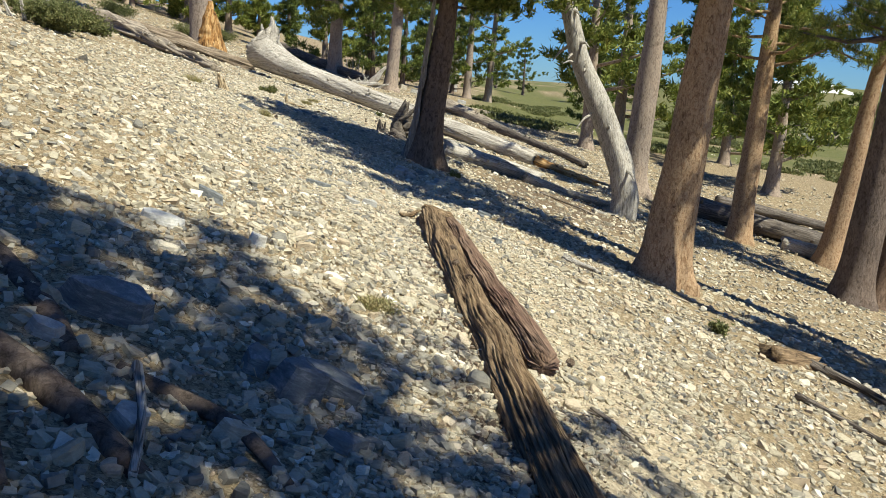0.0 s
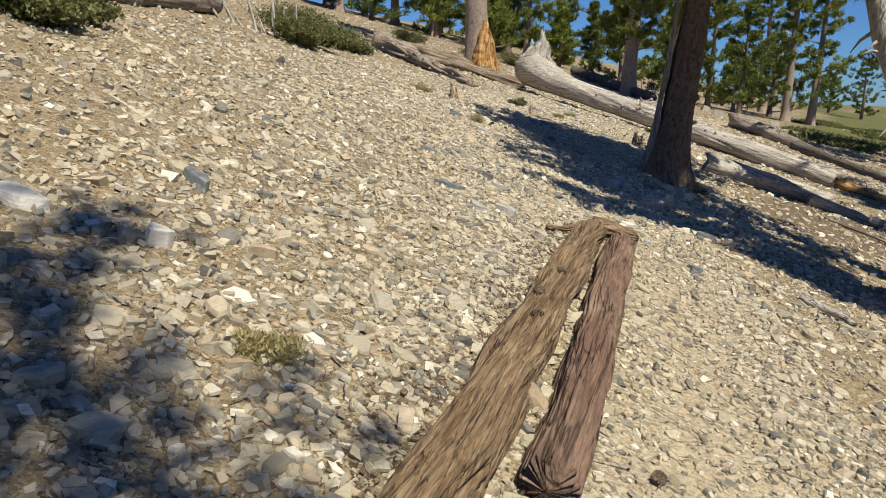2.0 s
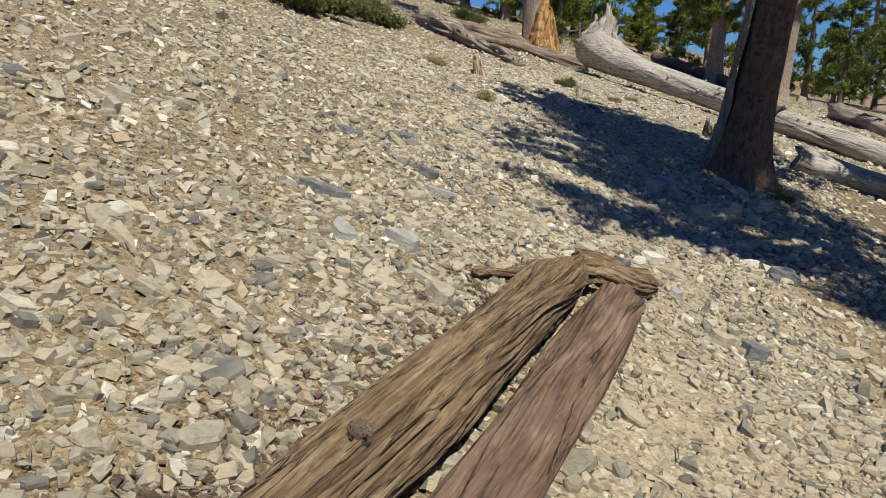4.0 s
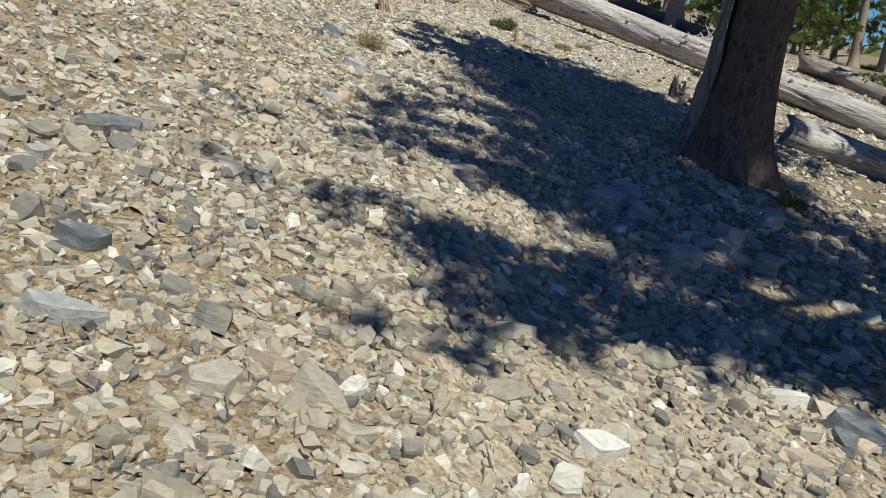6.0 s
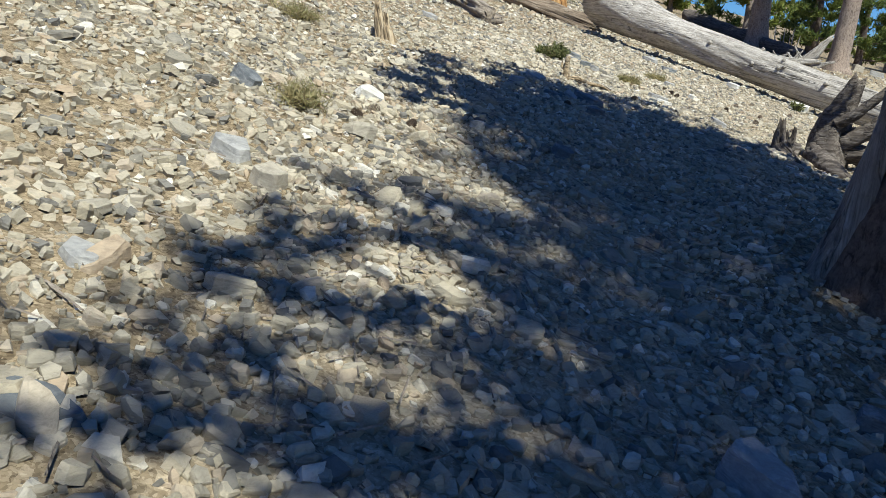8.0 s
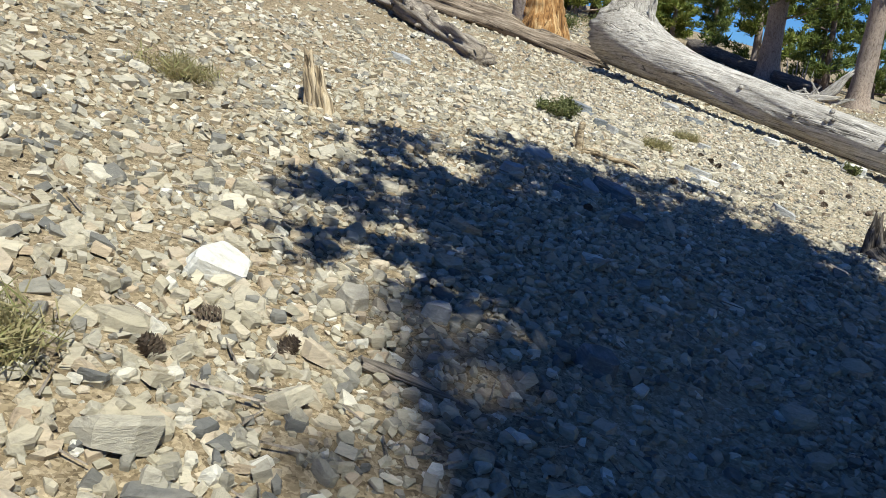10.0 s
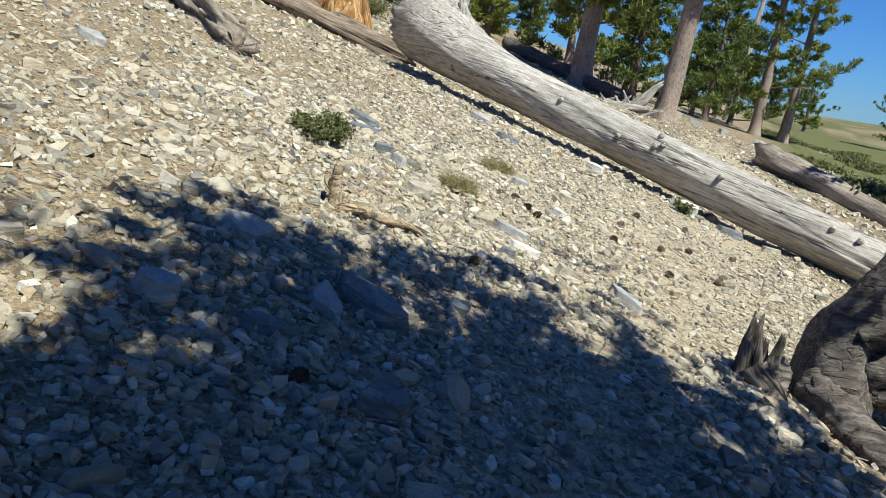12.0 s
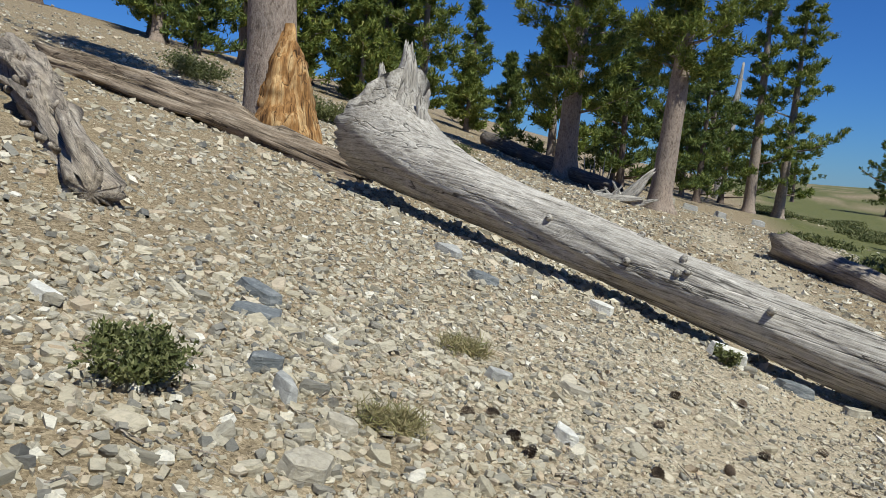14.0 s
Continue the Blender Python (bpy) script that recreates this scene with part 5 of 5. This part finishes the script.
# ---- rocks that stand out ----
W, S, T, G = QUARTZ, SLATE, TANROCK, GREYROCK
WORDS = {W: "white quartz rock with rough facets on the scree", S: "blue-grey slate slab lying in the scree", T: "tan flat slate rock on the slope", G: "pale grey angular slate rock on the slope"}
for k, (x, y, sx, sy, sz, mat, turn, tx, ty) in enumerate(sum([
        [(-1.30, 3.22, 0.42, 0.26, 0.17, S, 20, 8, 0), (-0.52, 3.25, 0.32, 0.26, 0.16, S, 70, 0, 10), (-1.36, 2.78, 0.16, 0.12, 0.07, G, 10, 0, 0), (-0.92, 2.42, 0.22, 0.15, 0.09, G, 80, 10, 0)],
        [(-0.62, 2.60, 0.17, 0.13, 0.08, T, 30, 0, 8), (-0.30, 2.85, 0.22, 0.15, 0.07, S, 15, 0, 0), (-0.72, 3.30, 0.2, 0.16, 0.10, S, 100, 0, 0), (-0.42, 3.38, 0.36, 0.24, 0.14, S, 12, 0, 6)],
        [(-1.70, 5.08, 0.36, 0.20, 0.07, W, 10, 0, 0), (-1.15, 5.32, 0.18, 0.13, 0.10, W, 50, 0, 0), (-0.26, 5.12, 0.12, 0.09, 0.06, W, 0, 0, 0), (-1.75, 6.35, 0.34, 0.14, 0.08, S, 150, 0, 0), (-2.62, 9.2, 0.25, 0.12, 0.10, T, 10, 0, 0), (-2.45, 9.0, 0.26, 0.1, 0.07, T, 150, 0, 0)],
        [(-0.93, 8.95, 0.36, 0.15, 0.07, G, 140, 0, 0), (-0.72, 9.17, 0.22, 0.16, 0.09, G, 25, 0, 0), (-1.33, 9.42, 0.28, 0.12, 0.08, S, 20, 0, 0), (-1.45, 9.40, 0.16, 0.12, 0.06, S, 60, 0, 0), (-0.32, 8.78, 0.16, 0.15, 0.09, T, 5, 0, 0), (-0.45, 8.90, 0.22, 0.07, 0.05, T, 0, 0, 0)],
        [(-2.2, 10.85, 0.26, 0.18, 0.05, S, 30, 0, 0), (-2.1, 11.5, 0.34, 0.22, 0.05, S, 60, 6, 0), (-1.95, 11.0, 0.15, 0.11, 0.05, G, 60, 0, 0), (0.30, 10.5, 0.16, 0.12, 0.06, G, 80, 0, 0), (0.80, 10.1, 0.22, 0.20, 0.10, S, 35, 0, 0), (0.74, 12.2, 0.28, 0.24, 0.09, S, 10, 0, 0), (0.62, 10.1, 0.18, 0.12, 0.07, T, 10, 0, 0), (-0.2, 10.35, 0.16, 0.15, 0.12, T, 30, 0, 0), (-0.05, 10.6, 0.14, 0.1, 0.08, S, 30, 0, 0)],
        [(-1.41, 10.7, 0.20, 0.12, 0.07, S, 40, 0, 10), (-1.18, 10.39, 0.24, 0.11, 0.06, G, 25, 0, 0), (-0.79, 10.47, 0.17, 0.14, 0.05, T, 60, 0, 0), (0.02, 11.15, 0.19, 0.11, 0.06, W, 20, 8, 0), (0.69, 12.05, 0.22, 0.15, 0.05, S, 100, 0, 0), (-4.94, 21.32, 0.30, 0.16, 0.06, T, 150, 0, 0), (-6.54, 22.52, 0.42, 0.22, 0.08, G, 160, 0, 0)],
        [(-1.83, 12.98, 0.30, 0.19, 0.035, S, 35, 8, 0), (-2.35, 13.5, 0.2, 0.14, 0.04, G, 160, 0, 0), (-3.65, 15.6, 0.40, 0.25, 0.09, S, 150, 15, 0), (-2.85, 14.6, 0.36, 0.18, 0.08, G, 160, 0, 0), (-2.55, 14.5, 0.22, 0.15, 0.1, T, 60, 0, 0)],
        [(-0.67, 13.9, 0.26, 0.20, 0.14, G, 40, 0, 0), (-0.45, 13.95, 0.27, 0.2, 0.12, G, 10, 0, 10), (-1.24, 13.25, 0.18, 0.11, 0.06, S, 140, 0, 0), (-0.62, 14.25, 0.34, 0.20, 0.13, G, 145, 0, 0), (0.05, 14.3, 0.3, 0.2, 0.14, G, 20, 0, 0), (-0.1, 13.4, 0.24, 0.2, 0.13, T, 60, 0, 0), (0.3, 13.9, 0.28, 0.2, 0.14, T, 100, 0, 0), (-0.3, 15.2, 0.3, 0.18, 0.12, S, 30, 0, 0), (0.25, 15.3, 0.3, 0.22, 0.13, G, 80, 0, 0)],
        [(-3.42, 16.46, 0.31, 0.24, 0.09, W, 75, 16, 6), (-2.9, 17.0, 0.16, 0.13, 0.08, G, 0, 0, 0), (-3.1, 16.75, 0.2, 0.14, 0.06, T, 140, 0, 0), (-2.4, 17.3, 0.2, 0.14, 0.1, S, 20, 0, 0)],
        [(-3.95, 20.4, 0.30, 0.24, 0.07, G, 60, 18, 0), (-3.35, 20.35, 0.55, 0.30, 0.10, S, 150, 0, 0), (-3.42, 20.1, 0.18, 0.30, 0.07, G, 40, 10, 0), (-3.42, 19.62, 0.26, 0.15, 0.06, S, 30, 0, 0), (-3.75, 19.45, 0.2, 0.16, 0.1, G, 0, 0, 0), (-2.95, 19.55, 0.26, 0.2, 0.1, S, 70, 0, 0), (-3.05, 20.8, 0.2, 0.16, 0.05, S, 70, 0, 0)],
        [(-3.22, 22.75, 0.38, 0.14, 0.09, G, 155, 0, 0), (-3.05, 22.4, 0.3, 0.16, 0.05, W, 160, 0, 0), (-3.1, 22.1, 0.14, 0.11, 0.06, S, 0, 0, 0), (-2.35, 22.4, 0.34, 0.16, 0.08, G, 145, 0, 0), (-2.75, 22.3, 0.2, 0.12, 0.08, T, 0, 0, 0)],
        [(-4.27, 23.2, 0.38, 0.15, 0.10, G, 130, 0, 0), (-3.95, 23.1, 0.20, 0.15, 0.07, T, 10, 0, 0), (-4.45, 23.35, 0.25, 0.16, 0.1, S, 60, 0, 0), (-5.1, 24.5, 0.50, 0.22, 0.08, S, 165, 0, 0), (-4.95, 24.2, 0.4, 0.3, 0.05, S, 10, 0, 0), (-3.87, 22.6, 0.30, 0.2, 0.09, T, 60, 0, 0), (-3.08, 24.1, 0.26, 0.14, 0.08, W, 130, 0, 0), (-3.55, 24.6, 0.2, 0.13, 0.08, G, 20, 0, 0), (-3.1, 24.9, 0.32, 0.12, 0.06, T, 165, 0, 0), (-5.5, 23.1, 0.3, 0.15, 0.07, W, 160, 0, 0)],
        [(-2.0, 27.75, 0.46, 0.26, 0.14, W, 160, 0, 0), (-1.45, 27.5, 0.55, 0.2, 0.10, S, 155, 0, 0), (-1.0, 27.3, 0.3, 0.2, 0.08, T, 10, 0, 0), (-4.3, 27.6, 0.5, 0.3, 0.10, S, 160, 0, 0), (-4.9, 28.3, 0.5, 0.3, 0.10, G, 150, 0, 0), (-3.2, 27.9, 0.4, 0.25, 0.1, W, 160, 0, 0)],
        [(-1.8, 57.0, 0.8, 0.6, 0.3, G, 20, 0, 0), (-0.4, 59.0, 0.7, 0.6, 0.3, G, 70, 0, 0), (-2.8, 58.5, 0.7, 0.6, 0.4, T, 0, 0, 0), (1.5, 62.0, 0.7, 0.6, 0.35, G, 0, 0, 0), (41.0, 92.0, 2.0, 1.5, 1.2, G, 20, 0, 0), (44.0, 95.0, 2.4, 1.6, 1.3, G, 50, 0, 0)]], [])):
    rock_thing(x, y, sx, sy, sz, mat, WORDS[mat], turn, (tx, ty), 200 + k, "rock", 0.22, "rocks on the scree")

# ---- plants ----
def shrub(x, y, width, tall, leaves, material, label, seed=1, leaf=0.03, thin=0.5, name="shrub", category="shrub", stems=9, flat=False):
    rnd = random.Random(seed)
    root = new(name)
    root.location = (x, y, gz(x, y))
    pts, dirs = [], []
    for k in range(stems):
        az, rr = rnd.uniform(0, 6.28), rnd.uniform(0.2, 0.5) * width
        tip = Vector((math.cos(az) * rr, math.sin(az) * rr, 0))
        tip.z = gz(x + tip.x, y + tip.y) - gz(x, y) + tall * rnd.uniform(0.5, 1.0) * (1 if flat else 1 - 1.1 * (rr / width) ** 2)
        bm = bmesh.new()
        tube(bm, [Vector((0, 0, -0.03)), tip * 0.5 + Vector((0, 0, 0.1 * tall)), tip], [0.012, 0.008, 0.003], 5)
        part("stem", bm, GREYBROWN, root)
        for j in range(leaves // stems):
            f = rnd.uniform(0.3, 1.05)
            pts.append(tuple(tip * f + Vector((rnd.gauss(0, 0.12 * width), rnd.gauss(0, 0.12 * width), rnd.gauss(0, 0.10 * tall)))))
            dirs.append((rnd.gauss(0, 0.5), rnd.gauss(0, 0.5), 0.6))
    v, f = tufts(pts, dirs, 5, leaf, leaf * thin, seed, 0.8)
    mesh_object("foliage", v, f, material, False, root)
    return tagged(root, label, category)


shrub(-4.66, 22.65, 0.38, 0.22, 900, SHRUBLEAF, "small dark green leafy shrub among the stones", 1, 0.032)
shrub(-4.88, 22.85, 0.16, 0.12, 110, SHRUBLEAF, "small dark green leafy shrub among the stones", 11, 0.045)
shrub(-0.38, 4.95, 0.30, 0.06, 700, DRYGRASS, "low yellow-green cushion plant among the stones", 2, 0.03, 0.25)
shrub(3.5, 9.45, 0.25, 0.16, 200, SHRUBLEAF, "tiny green plant beside a small rock", 3, 0.04)
shrub(-3.77, 23.30, 0.30, 0.07, 260, DRYGRASS, "tuft of dry grass among the stones", 4, 0.09, 0.07, "grass_tuft", "grass")
shrub(-3.85, 24.9, 0.3, 0.07, 200, DRYGRASS, "tuft of dry grass among the stones", 5, 0.09, 0.07, "grass_tuft", "grass")
shrub(-2.05, 27.55, 0.18, 0.16, 120, SHRUBLEAF, "small green sprig beside the big log", 6, 0.05)
shrub(-3.3, 15.6, 0.25, 0.12, 200, DRYGRASS, "tuft of dry grass among the stones", 7, 0.09, 0.07, "grass_tuft", "grass")
shrub(-5.4, 18.2, 0.4, 0.12, 260, DRYGRASS, "tuft of dry grass among the stones", 8, 0.09, 0.07, "grass_tuft", "grass")
shrub(0.35, 16.2, 0.25, 0.14, 200, SHRUBLEAF, "small green plant in the shade of the pine", 9, 0.04)
for k, (x, y, w, h, n) in enumerate([(-5.5, 8.7, 1.0, 0.5, 1300), (-6.2, 9.9, 0.8, 0.4, 900), (-9.3, 20.0, 1.8, 0.7, 2200), (-8.6, 19.0, 1.2, 0.6, 1500), (-10.4, 22.4, 2.0, 0.8, 2400), (-11.3, 24.6, 1.6, 0.6, 1500), (-10.0, 24.0, 1.0, 0.4, 800), (-15.5, 40.0, 1.6, 0.6, 900), (-12.5, 41.5, 1.8, 0.7, 900), (-9.0, 43.0, 1.5, 0.5, 700), (-13.0, 50.0, 2.0, 0.8, 900)]):
    shrub(x, y, w, h, int(2.2 * n), SHRUBLEAF, "low green bush with grey stems on the slope", 30 + k, 0.06, stems=12)
for k in range(64):
    rnd = random.Random(500 + k)
    y = rnd.uniform(42, 105)
    x = rnd.uniform(2.0 + 0.03 * (y - 42), 6 + 0.42 * y)
    w = rnd.uniform(2.2, 4.6)
    shrub(x, y, w, rnd.uniform(0.10, 0.22), 380, SHRUBLEAF, "low spreading green mat of shrubs on the flat", 600 + k, 0.20, 0.5, "shrub_mat", "shrub", 6, True)


def pine_cone(seed):
    bm = bmesh.new()
    n, k = 9, 8
    for i in range(n):
        s = (i + 0.5) / n
        r = 0.024 * math.sin(math.pi * (0.12 + 0.84 * s)) ** 0.7
        for j in range(k):
            a = 2 * math.pi * (j + 0.5 * (i % 2)) / k + 0.1 * seed
            c = Vector((math.cos(a) * r, math.sin(a) * r, 0.07 * s - 0.035))
            o = Vector((math.cos(a), math.sin(a), 0.55))
            t = Vector((-math.sin(a), math.cos(a), 0))
            q = [bm.verts.new(c * 0.4 + Vector((0, 0, 0.6 * c.z))), bm.verts.new(c + t * 0.011), bm.verts.new(c + o * 0.012), bm.verts.new(c - t * 0.011)]
            bm.faces.new((q[0], q[1], q[2]))
            bm.faces.new((q[0], q[2], q[3]))
            bm.faces.new((q[0], q[3], q[1]))
            bm.faces.new((q[1], q[3], q[2]))
    ob = part("pine_cone", bm, CONE)
    return tagged(ob, "small dark brown open pine cone on the ground", "pine cone", "pine cones")


first_cone = pine_cone(1)
cone_rnd = random.Random(77)
spots = [(1.04, 5.62), (-3.45, 24.0), (-3.3, 23.8), (-3.2, 23.7), (-3.55, 23.85), (-1.95, 25.2), (-1.7, 24.2), (-2.2, 24.6), (-1.5, 25.8), (-2.1, 23.6), (-2.6, 24.9), (-3.2, 16.2), (-3.0, 16.3), (-3.15, 15.95), (-2.0, 26.3), (-2.5, 25.7)]
spots += [(cone_rnd.uniform(-3.6, 0.8) - 0.1 * k / 2, cone_rnd.uniform(13.0, 26.5)) for k in range(6)]
for k, (x, y) in enumerate(spots):
    m = pose(x, y, gz(x, y) + 0.025, 80 + cone_rnd.uniform(-30, 30), 0, cone_rnd.uniform(0, 360))
    if k == 0:
        first_cone.matrix_world = m
    else:
        copy_thing(first_cone, m)


for u in (0.52, 0.575, 0.66, 0.80):
    x, y = 0.70 - 0.82 * u + 0.03 * math.sin(40 * u), 2.7 + 7.12 * u
    copy_thing(first_cone, pose(x, y, gz(x, y) + 0.185, 85, 0, 900 * u))


def twig_litter():
    """Fine twigs and dead needles strewn over the soil."""
    g = np.random.default_rng(5)
    x, y = g.uniform(-5, 5, 9000), g.uniform(3, 27, 9000)
    near = trail_distance(x, y)
    ok = g.random(9000) < np.exp(-np.maximum(near - 1.0, 0) / 1.2) * 0.8 + 0.9 * np.exp(-(((x - 3.2) / 1.8) ** 2 + ((y - 17.5) / 2.2) ** 2))
    x, y = x[ok], y[ok]
    n = len(x)
    a, ln = g.uniform(0, 2 * np.pi, n), g.uniform(0.03, 0.14, n) + 0.10 * (g.random(n) < 0.03)
    dx, dy = np.cos(a) * ln / 2, np.sin(a) * ln / 2
    r = 0.0016 + 0.02 * ln
    p = np.stack([x - dx, y - dy, height(x - dx, y - dy) + 0.018], -1)
    q = np.stack([x + dx, y + dy, height(x + dx, y + dy) + 0.016 + g.uniform(0, 0.012, n)], -1)
    side = np.stack([-np.sin(a) * r, np.cos(a) * r, 0 * a], -1)
    up = np.stack([0 * a, 0 * a, r * 1.6], -1)
    v = np.stack([p - side, p + side, p + up, q - side * 0.6, q + side * 0.6, q + up * 0.6], 1).reshape(-1, 3)
    f = (np.array([[0, 1, 4, 3], [1, 2, 5, 4], [2, 0, 3, 5]])[None] + (np.arange(n) * 6)[:, None, None]).reshape(-1, 4)
    return tagged(mesh_object("twig_litter", v, f, GREYBROWN), "dry twigs and dead needles strewn on the soil", "litter", kind="stuff")


twig_litter()


def snow_patch():
    bm = bmesh.new()
    rnd = random.Random(9)
    c = (85.5, 195.0)
    mid = bm.verts.new((c[0], c[1], gz(*c) + 0.9))
    inner, rim = [], []
    for k in range(22):
        a = 2 * math.pi * k / 22
        r = rnd.uniform(0.8, 1.15)
        for f, lift, out in ((0.6, 0.7, inner), (1.0, -0.1, rim)):
            x, y = c[0] + math.cos(a) * r * 6.0 * f, c[1] + math.sin(a) * r * 18 * f
            out.append(bm.verts.new((x, y, gz(x, y) + lift)))
    for k in range(22):
        j = (k + 1) % 22
        bm.faces.new((mid, inner[k], inner[j]))
        bm.faces.new((inner[k], rim[k], rim[j], inner[j]))
    return tagged(part("snow_patch", bm, SNOW, None, "", True), "bright patch of old snow on the far slope", "snow")


snow_patch()

# ---- the scree, last ----
build_scree()
build_bark_bits()
build_single_stones()
